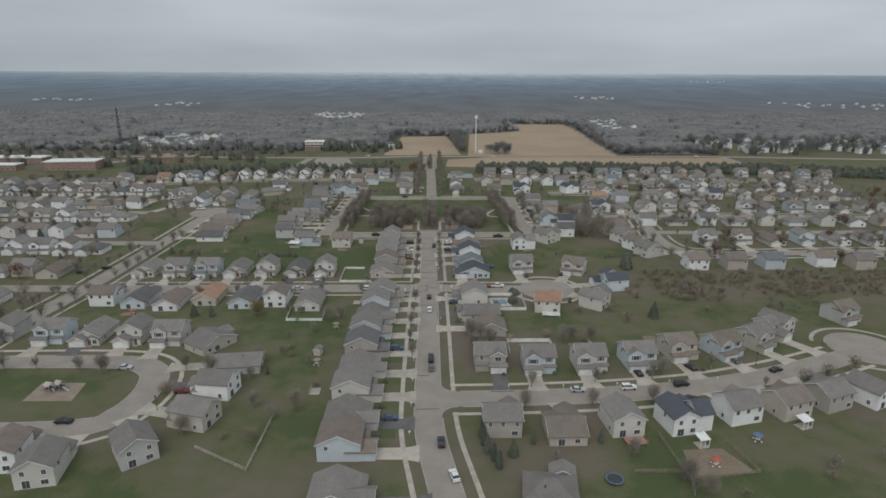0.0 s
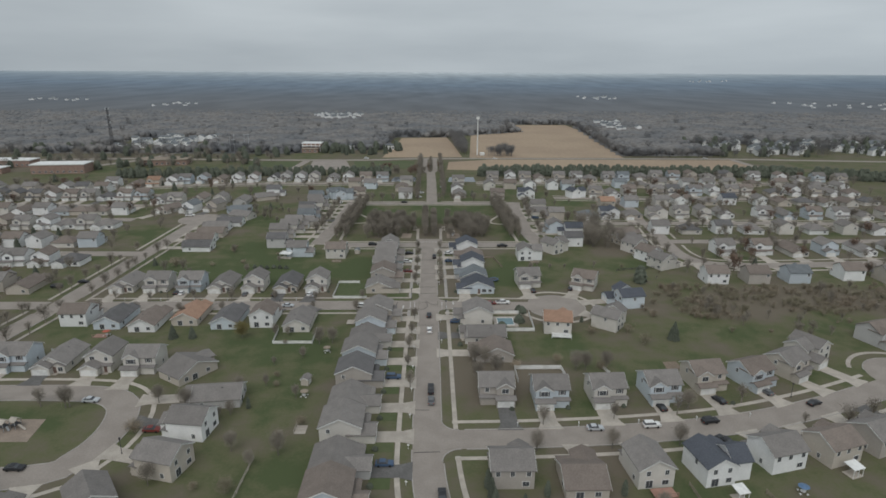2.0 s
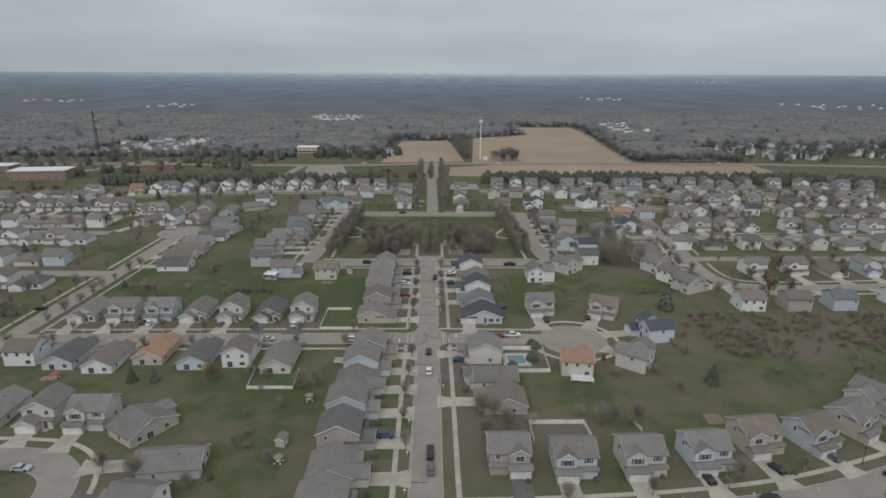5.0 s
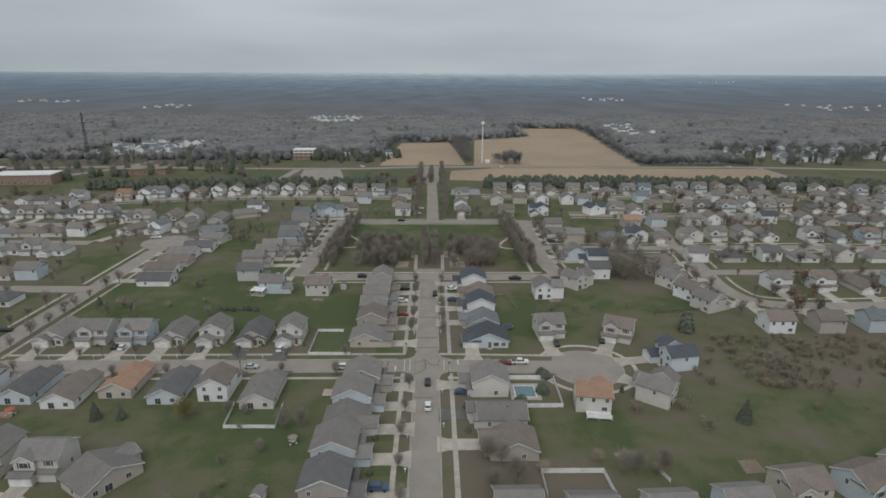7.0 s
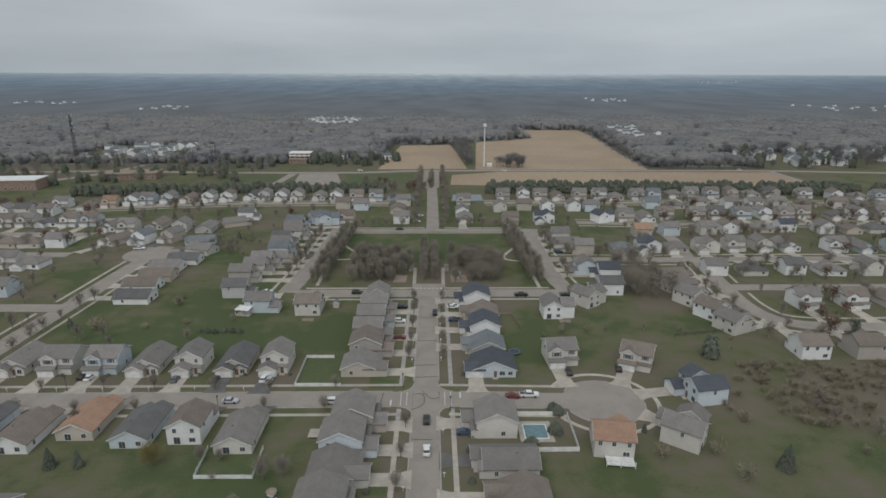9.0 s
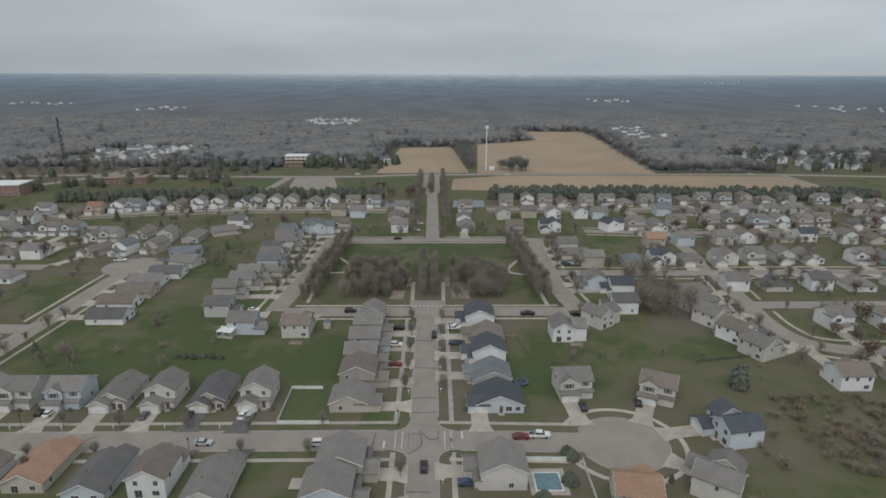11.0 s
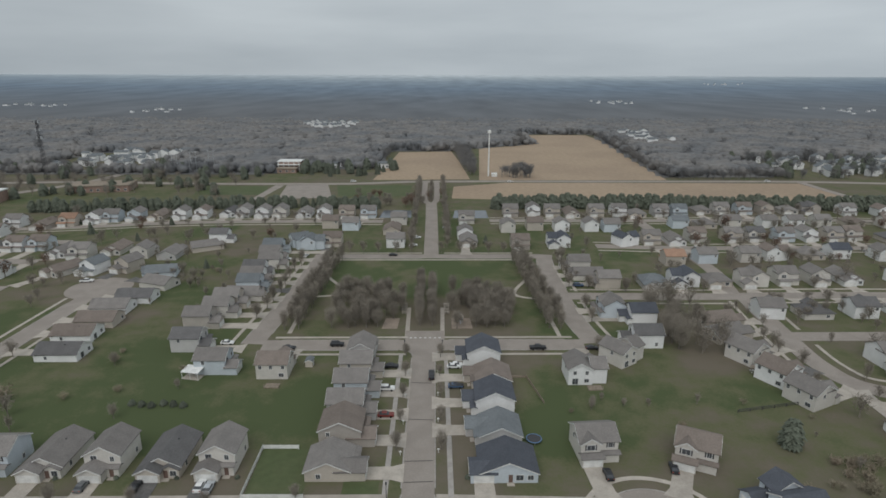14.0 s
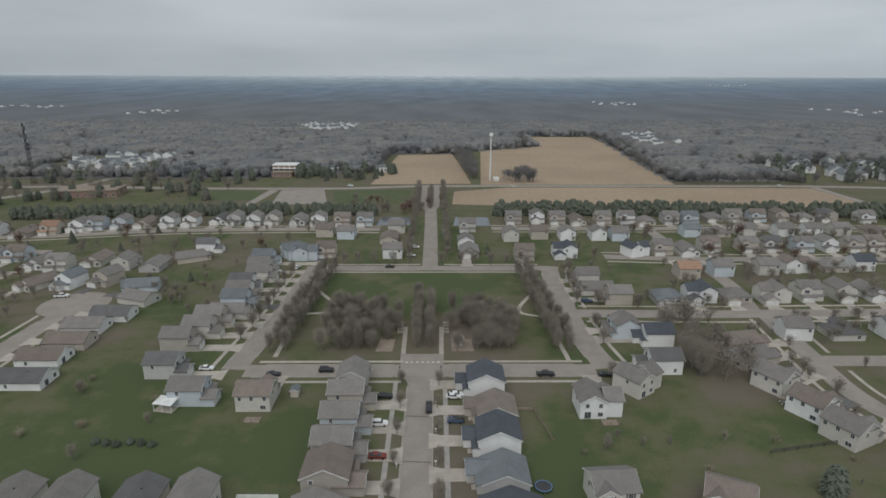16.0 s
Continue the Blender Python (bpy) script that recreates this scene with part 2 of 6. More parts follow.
def offset_line(line, d):
    """The line moved sideways, to its left where d is positive."""
    out = []
    for i, p in enumerate(line):
        way = (line[min(i + 1, len(line) - 1)] - line[max(i - 1, 0)]).normalized()
        out.append(p + Vector((-way.y, way.x, 0)) * d)
    return out


def ribbon(name, line, width, z, thick, material, label, category, parent=None, kind="structure"):
    """A strip of even width along a line, with real thickness."""
    a, b = offset_line(line, width / 2), offset_line(line, -width / 2)
    verts, faces, n = [], [], len(line)
    for p, q in zip(a, b):
        verts += [(p.x, p.y, z), (q.x, q.y, z), (p.x, p.y, z - thick), (q.x, q.y, z - thick)]
    for i in range(n - 1):
        k, l = 4 * i, 4 * i + 4
        faces += [(k, k + 1, l + 1, l), (k + 2, k, l, l + 2), (k + 1, k + 3, l + 3, l + 1)]
    faces += [(0, 2, 3, 1), (4 * n - 4, 4 * n - 3, 4 * n - 1, 4 * n - 2)]
    ob = raw(name, verts, faces, material, parent)
    return tagged(ob, label, category, kind=kind) if parent is None else ob


def sheet(name, outline, z, thick, material, label, category):
    return tagged(part(name, slab(bmesh.new(), [(x, y, z - thick) for x, y in outline], thick), material), label, category, kind="structure")


def disc(cx, cy, r, n=28, squash=1.0, wobble=0.0):
    return [(cx + (r + wobble * math.sin(3 * k + r)) * math.cos(k * math.tau / n), cy + squash * (r + wobble * math.cos(2 * k + cx)) * math.sin(k * math.tau / n)) for k in range(n)]


# ---- ground ----
# how lush the grass is: middle, reach across and along, and by how much greener (or browner)
LUSH = [
    (-95, 318, 34, 40, 0.55), (-58, 292, 20, 14, 0.5), (-34, 300, 9, 26, 0.6), (-40, 165, 10, 40, 0.4), (-60, 200, 22, 12, 0.45), (-105, 217, 35, 9, 0.35),
    (38, 285, 11, 22, 0.6), (54, 209, 22, 9, 0.45), (56, 129, 9, 8, 0.6), (95, 111, 34, 9, 0.35), (98, 303, 24, 14, 0.35), (128, 216, 48, 22, 0.5), (118, 262, 14, 8, 0.3),
    (-95, 112, 40, 12, 0.35), (-112, 160, 22, 14, 0.2), (-110, 400, 14, 22, 0.3), (0, 415, 60, 26, 0.7), (42, 365, 12, 22, 0.55), (-42, 365, 12, 22, 0.5), (-48, 220, 10, 9, 0.6),
    (-100, 285, 40, 8, 0.35), (78, 345, 10, 20, 0.25), (-170, 480, 60, 60, 0.15), (170, 420, 90, 80, 0.15), (60, 500, 60, 30, 0.2), (-40, 490, 50, 30, 0.2),
    (18, 196, 12, 16, -0.6), (40, 190, 18, 7, -0.3), (160, 250, 75, 17, -0.75), (-44, 134, 6, 20, -0.15), (95, 332, 12, 30, -0.5), (30, 322, 12, 9, -0.3),
    (-55, 262, 14, 6, -0.1), (25, 128, 12, 14, -0.35), (-45, 322, 10, 8, -0.15), (-22, 368, 14, 22, -0.6), (23, 368, 14, 22, -0.6), (82, 296, 45, 17, 0.22), (-78, 262, 60, 5, -0.15),
]


def lushness(x, y):
    g = 0.42
    for cx, cy, rx, ry, f in LUSH:
        d = ((x - cx) / rx) ** 2 + ((y - cy) / ry) ** 2
        if d < 7:
            g += f * math.exp(-0.7 * d)
    return g + 0.6 * noise.noise((x / 30, y / 22, 2)) + 0.36 * noise.noise((x / 11, y / 11, 7))


def build_ground():
    """One sheet to the horizon, finer where the camera passes, with lush and dormant grass; lifted far off to fit the
    camera's horizon.
    """
    xs = [-4800, -3000, -1800, -1000, -600, -400, -300, -240] + list(range(-190, 191, 4)) + [240, 300, 400, 600, 1000, 1800, 3000, 4800]
    ys = [-900, -300, -100, 0, 60] + list(range(96, 461, 4)) + [500, 540, 600, 700, 900, 1200, 1600, 2000, 2500, 3000, 3600, 4200, 4750]
    verts, faces, lush = [], [], []
    for y in ys:
        for x in xs:
            d = math.hypot(x, y)
            verts.append((x, y, 52 * max(0.0, min(1.0, (d - 2300) / 2450)) ** 1.3))
            lush.append(lushness(x, y))
    w = len(xs)
    for j in range(len(ys) - 1):
        for i in range(w - 1):
            k = j * w + i
            faces.append((k, k + 1, k + w + 1, k + w))
    ob = raw("ground", verts, faces, GRASS)
    ob.data.attributes.new("lush", "FLOAT", "POINT").data.foreach_set("value", lush)
    return tagged(ob, "mown and dormant suburban grass with brown patches", "ground", kind="structure")


build_ground()


# ---- streets ----
STREETS = []


def near_street(p, skip=None, more=0.0):
    """Whether a place lies on some street, but for the one named."""
    for line, width, (x0, x1, y0, y1) in STREETS:
        m = width / 2 + more
        if line is skip or not (x0 - m < p.x < x1 + m and y0 - m < p.y < y1 + m):
            continue
        for a, b in zip(line, line[1:]):
            d = b - a
            f = max(0.0, min(1.0, (p - a).dot(d) / max(d.length_squared, 1e-6)))
            if (a + d * f - p).length < width / 2 + more:
                return True
    return False


def street(name, points, width, label, material=None):
    line = smooth_line(points)
    ribbon(name, line, width, 0.05 + 0.005 * len(STREETS), 0.15, material or CONCRETE, label, "road")
    STREETS.append((line, width, (min(p.x for p in line), max(p.x for p in line), min(p.y for p in line), max(p.y for p in line))))
    return line


def runs(line, skip, more):
    """The stretches of a line that lie on no other street."""
    out, now = [], []
    for p in line:
        if near_street(p, skip, more):
            if len(now) > 1:
                out.append(now)
            now = []
        else:
            now.append(p)
    return out + [now] if len(now) > 1 else out


EDGED = iter(range(1000))


def edge_street(line, width, sides=(1, -1), walk_sides=(1, -1), gap=3.9, corner=4.0):
    for s in sides:
        for piece in runs(offset_line(line, s * (width / 2 + 0.16)), line, corner):
            ribbon("kerb", piece, 0.3, 0.125 + 0.003 * (next(EDGED) % 9), 0.2, KERB, "pale concrete kerb beside the street", "kerb")
    for s in walk_sides:
        for piece in runs(offset_line(line, s * (width / 2 + gap)), line, 0.4):
            ribbon("sidewalk", piece, 1.35, 0.07 + 0.004 * (next(EDGED) % 9), 0.15, WALKWAY, "pale concrete sidewalk along the verge", "sidewalk")


def fillet(x, y, sx, sy, r):
    """The rounded inner corner where two streets meet, with its kerb."""
    arc = [(x + sx * r * (1 - math.sin(a)), y + sy * r * (1 - math.cos(a))) for a in [k * math.pi / 16 for k in range(9)]]
    pts = [(x, y)] + arc
    if sx * sy > 0:
        pts.reverse()
    sheet("street_corner", pts, 0.048, 0.1, CONCRETE, "rounded concrete street corner", "road")
    ribbon("kerb", [Vector((*p, 0)) for p in arc], 0.3, 0.14, 0.2, KERB, "pale concrete kerb round the corner", "kerb")


MAIN = street("main_street", [(70, -120), (42, -30), (22, 40), (9, 92), (4, 118), (0.6, 140), (0, 165), (0, 200), (0, 270), (0, 342)], 7.8, "straight concrete residential street with tar-sealed cracks")
CROSS = street("cross_street", [(-154, 249.5), (-90, 249.5), (-4, 249.5)], 8.6, "concrete side street lined with driveways")
CROSS_EAST = street("cross_street_end", [(4, 249.5), (44, 248)], 8.6, "short concrete side street")
EAST = street("east_street", [(3.8, 156), (30, 156.5), (60, 158.5), (90, 163), (120, 172), (150, 184)], 8.4, "curving concrete residential street")
NW = street("west_street", [(-162, 120), (-158, 200), (-153, 249), (-151, 287), (-149, 330), (-148, 362), (-147, 392)], 8.4, "concrete residential street")
LOOP = street("loop_street", [(-165, 181), (-110, 181), (-92, 177), (-86, 165), (-88, 150), (-100, 142), (-165, 140)], 8.4, "concrete loop street round a playground")
PARK_S = street("park_south_street", [(-58, 337), (0, 337), (58, 337)], 8.2, "concrete street along the park")
PARK_W = street("park_west_street", [(-62, 338), (-60, 362), (-57.5, 385), (-57, 408), (-55.5, 446)], 8.2, "concrete street along the park")
PARK_E = street("park_east_street", [(62, 338), (59.5, 362), (59.5, 391), (60.5, 430), (63, 446)], 8.2, "concrete street along the park")
PARK_N = street("park_north_street", [(-60, 443), (0, 443), (60, 443)], 7.0, "concrete street along the park")
BOULEVARD = street("boulevard", [(2, 446), (1.8, 528), (1.2, 575)], 8, "concrete boulevard leading to the highway")
BLV_W = street("boulevard_west_lane", [(1, 570), (-3.6, 585), (-4.4, 620), (-4.4, 663)], 4.6, "concrete lane beside the planted median")
BLV_E = street("boulevard_east_lane", [(1.4, 570), (5, 585), (5.6, 620), (5.6, 663)], 4.6, "concrete lane beside the planted median")
HIGHWAY = street("highway", [(-900, 600), (-400, 652), (-300, 660), (-205, 653), (-77, 653), (0, 664), (165, 665), (313, 665), (391, 658), (900, 600)], 8.5, "pale two-lane highway beyond the fields")
EASTROW = street("north_east_street", [(62, 385), (120, 384), (200, 385), (330, 380)], 8, "concrete residential street")
FAR_NW = street("far_north_west_street", [(-290, 497), (-227, 503), (-165, 515), (-100, 519), (-30, 519)], 7.5, "concrete residential street")
FAR_NE = street("far_north_east_street", [(40, 521), (140, 521), (250, 523), (340, 515)], 7.5, "concrete residential street")
MID_NE = street("middle_north_east_street", [(95, 462), (150, 458), (260, 458), (340, 457)], 7.5, "concrete residential street")
SIDE_NE = street("link_street", [(136, 386), (142, 420), (140, 458), (138, 520)], 7.5, "concrete residential street")
EAST_GREEN = street("east_green_street", [(140, 384), (136, 350), (134, 320), (142, 304), (170, 300), (240, 303), (310, 300)], 8, "concrete residential street")
EAST_MID = street("east_middle_street", [(136, 343), (220, 343), (310, 343)], 7.5, "concrete residential street")
WEST_ROADS = [street("western_street", [(-345, y), (-250, y + 1), (x, y)], 8, "concrete residential street") for y, x in ((250, -158), (321, -150), (394, -190), (434, -200), (470, -205), (178, -165))]
SIDE_ROAD = street("farm_road", [(330, 660), (332, 600), (345, 540)], 7, "narrow pale side road")
FAR_ROAD = street("far_road", [(-330, 611), (-300, 660), (-290, 720), (-287, 800)], 9, "pale road running into the distance")
sheet("turning_circle", disc(53, 247.5, 12), 0.04, 0.1, CONCRETE, "round concrete turning circle", "road")
sheet("turning_circle", disc(156, 188, 12.5), 0.04, 0.1, CONCRETE, "round concrete turning circle", "road")
sheet("turning_circle", disc(-148, 396, 14), 0.04, 0.1, CONCRETE, "round concrete turning circle", "road")
for cx, cy, r in ((53, 247.5, 12), (156, 188, 12.5), (-148, 396, 14)):
    STREETS.append(([Vector((cx - 0.1, cy, 0)), Vector((cx + 0.1, cy, 0))], 2 * r, (cx, cx, cy, cy)))
for cx, cy, r, a0, a1 in ((53, 247.5, 12, -155, 150), (156, 188, 12.5, -130, 165)):
    for rr, w, z, mat, name in ((r + 0.16, 0.3, 0.14, KERB, "kerb"), (r + 4.2, 1.35, 0.085, WALKWAY, "sidewalk")):
        arc = [Vector((cx + rr * math.cos(radians(a)), cy + rr * math.sin(radians(a)), 0)) for a in range(a0, a1 + 1, 8)]
        ribbon(name, arc, w, z, 0.2, mat, "pale concrete " + name + " round the turning circle", name)
for line, width, _ in STREETS[:6]:
    edge_street(line, width, walk_sides=() if line is MAIN else (1,) if line is LOOP else (1, -1))


def slab_walk(line, width, gap=3.9):
    """The main street's sidewalks: a bed with single concrete slabs on it where the camera passes nearest."""
    shape = boxes((-0.73, 0.73, -0.66, 0.66, 0, 0.05))
    me = bpy.data.meshes.new("slab")
    shape.to_mesh(me)
    shape.free()
    me.materials.append(WALKWAY)
    for s in (1, -1):
        for k, piece in enumerate(runs(offset_line(line, s * (width / 2 + gap)), line, 0.4)):
            bed = ribbon("sidewalk", piece, 1.35, 0.078 + 0.004 * k, 0.15, KERB, "pale concrete slab sidewalk along the verge", "sidewalk")
            left = 0.0
            for a, b in zip(piece, piece[1:]):
                way = b - a
                while left < way.length:
                    q = a + way * (left / way.length)
                    left += 1.5
                    if 112 < q.y < 236:
                        ob = new("slab", me)
                        ob.parent = bed
                        ob.matrix_basis = Matrix.Translation((q.x, q.y, 0.09 + 0.004 * k)) @ Matrix.Rotation(math.atan2(way.y, way.x), 4, "Z")
                left -= way.length


slab_walk(MAIN, 7.8)
edge_street(PARK_S, 8.2, walk_sides=(1,), gap=2.2)
edge_street(PARK_S, 8.2, sides=(), walk_sides=(-1,), gap=3.2)
edge_street(PARK_W, 8.2, walk_sides=(1,))
edge_street(PARK_E, 8.2, walk_sides=(-1,))
edge_street(PARK_N, 7.0, walk_sides=(-1, 1), gap=2.5)
for line in (EASTROW, MID_NE, FAR_NE, FAR_NW, EAST_GREEN):
    edge_street(line, 8, sides=(), gap=4)
for sx in (1, -1):
    for sy in (1, -1):
        fillet(sx * 3.9, 249.5 + sy * 4.3, sx, sy, 4.4)
    fillet(sx * 3.9, 332.9, sx, -1, 4.4)
fillet(3.9, 160.2, 1, 1, 5)
fillet(3.9, 151.8, 1, -1, 5)

# ---- fields ----
sheet("stubble_field", [(17, 592), (120, 580), (240, 578), (328, 590), (326, 656), (165, 658.5), (66, 658), (20, 640)], 0.06, 0.06, STUBBLE, "harvested corn field with tan stubble", "field")
sheet("stubble_field_west", [(-52, 672), (36, 676), (30, 793), (24, 868), (-39, 860), (-44, 780)], 0.06, 0.06, STUBBLE, "harvested corn field with tan stubble", "field")
sheet("stubble_field_east", [(44, 671), (215, 672), (223, 795), (238, 960), (236, 1061), (140, 1060), (121, 932), (60, 896)], 0.06, 0.06, STUBBLE, "harvested corn field with tan stubble", "field")


# ---- houses ----
def volume(wall, roofs, boards, x0, x1, y0, y1, eave, axis, pitch, hip=False, over=0.4, z0=0.0):
    """A block with a pitched roof: walls up into the gables, roof plates with an overhang."""
    t = 0.2
    if axis == "y":
        turn = lambda a, b, z: (b, a, z)  # noqa: E731
        a0, a1, b0, b1 = y0, y1, x0, x1
    else:
        turn = lambda a, b, z: (a, b, z)  # noqa: E731
        a0, a1, b0, b1 = x0, x1, y0, y1
    mid, rise = (b0 + b1) / 2, (b1 - b0) / 2 * pitch
    top = eave + rise
    low = [wall.verts.new(turn(a, b, z0)) for a, b in ((a0, b0), (a1, b0), (a1, b1), (a0, b1))]
    up = [wall.verts.new(turn(a, b, eave)) for a, b in ((a0, b0), (a1, b0), (a1, b1), (a0, b1))]
    wall.faces.new(low)
    if hip:
        for i in range(4):
            wall.faces.new((low[i], low[(i + 1) % 4], up[(i + 1) % 4], up[i]))
        wall.faces.new(up)
    else:
        ridge = [wall.verts.new(turn(a, mid, top)) for a in (a0, a1)]
        wall.faces.new((low[0], low[1], up[1], up[0]))
        wall.faces.new((low[2], low[3], up[3], up[2]))
        wall.faces.new((low[1], low[2], up[2], ridge[1], up[1]))
        wall.faces.new((low[3], low[0], up[0], ridge[0], up[3]))
        wall.faces.new((up[0], up[1], ridge[1], ridge[0]))
        wall.faces.new((up[2], up[3], ridge[0], ridge[1]))
    drop = over * pitch
    roof = bmesh.new()
    roofs.append(roof)
    if hip:
        run = min((b1 - b0) / 2, (a1 - a0) / 2 - 0.3)
        c = [(a0 - over, b0 - over), (a1 + over, b0 - over), (a1 + over, b1 + over), (a0 - over, b1 + over)]
        r = [(a0 + run, mid), (a1 - run, mid)]
        for k, lift in enumerate((0.02, 0.02 + t)):
            v = [roof.verts.new(turn(a, b, eave - drop + lift)) for a, b in c] + [roof.verts.new(turn(a, b, top + lift)) for a, b in r]
            for f in ((0, 1, 5, 4), (1, 2, 5), (2, 3, 4, 5), (3, 0, 4)):
                roof.faces.new([v[i] for i in f])
            if k:
                for i in range(4):
                    roof.faces.new((low_v[i], low_v[(i + 1) % 4], v[(i + 1) % 4], v[i]))
            low_v = v
    else:
        ends = []
        for a in (a0 - over, a1 + over):
            ends.append([roof.verts.new(turn(a, b, z)) for b, z in ((b0 - over, eave - drop + 0.02), (mid, top + 0.02), (b1 + over, eave - drop + 0.02), (b1 + over, eave - drop + 0.02 + t), (mid, top + 0.02 + t), (b0 - over, eave - drop + 0.02 + t))])
        for i in range(6):
            roof.faces.new((ends[0][i], ends[0][(i + 1) % 6], ends[1][(i + 1) % 6], ends[1][i]))
        for e in ends:
            roof.faces.new((e[0], e[1], e[4], e[5]))
            roof.faces.new((e[1], e[2], e[3], e[4]))
        # white boards along the gable slopes and the eaves
        board = bmesh.new()
        for a, s in ((a0 - over, -1), (a1 + over, 1)):
            ring = []
            for q in (a + 0.02 * s, a + 0.07 * s):
                ring.append([board.verts.new(turn(q, b, z)) for b, z in ((b0 - over, eave - drop - 0.16), (mid, top - 0.16), (b1 + over, eave - drop - 0.16), (b1 + over, eave - drop + 0.12), (mid, top + 0.12), (b0 - over, eave - drop + 0.12))])
            for i in range(6):
                board.faces.new((ring[0][i], ring[0][(i + 1) % 6], ring[1][(i + 1) % 6], ring[1][i]))
            for e in ring:
                board.faces.new((e[0], e[1], e[4], e[5]))
                board.faces.new((e[1], e[2], e[3], e[4]))
            boards.append(board)
            board = bmesh.new()
        board.free()


def on_wall(side, along, wall_at, w, z0, z1, depth, out=0.0):
    """The bounds of a plate on a wall that faces that side; along: its middle along the wall."""
    s = 1 if side in ("back", "right") else -1
    a, b = sorted((wall_at + s * (out - 0.02), wall_at + s * (out + depth)))
    return (along - w / 2, along + w / 2, a, b, z0, z1) if side in ("front", "back") else (a, b, along - w / 2, along + w / 2, z0, z1)


def window(parent, side, along, wall_at, z, w=1.0, h=1.3, shutters=False, bars=True):
    frame_ob = part("window", boxes(on_wall(side, along, wall_at, w + 0.24, z - 0.12, z + h + 0.12, 0.06)), TRIM, parent)
    panes = [on_wall(side, along + d, wall_at, w / 2 - 0.06 if bars else w, z, z + h, 0.03, 0.05) for d in ((-w / 4, w / 4) if bars else (0,))]
    part("pane", boxes(*panes), GLASS_DARK, frame_ob)
    if shutters:
        for d in (-1, 1):
            part("shutter", boxes(on_wall(side, along + d * (w / 2 + 0.32), wall_at, 0.36, z - 0.08, z + h + 0.08, 0.05)), DARK, parent)


def garage_door(parent, side, along, wall_at, w=4.9, h=2.15):
    door = part("garage_door", boxes(on_wall(side, along, wall_at, w, 0.05, h, 0.04), *[on_wall(side, along, wall_at, w - 0.12, 0.1 + k * h / 4, (k + 1) * h / 4 - 0.02, 0.03, 0.04) for k in range(4)]), TRIM, parent, "white panelled garage door")
    return door


def entry(parent, side, along, wall_at, material):
    door = part("front_door", boxes(on_wall(side, along, wall_at, 1.0, 0.2, 2.3, 0.06)), material, parent)
    part("step", boxes(on_wall(side, along, wall_at, 1.8, 0.0, 0.18, 1.2)), WALKWAY, parent)
    return door


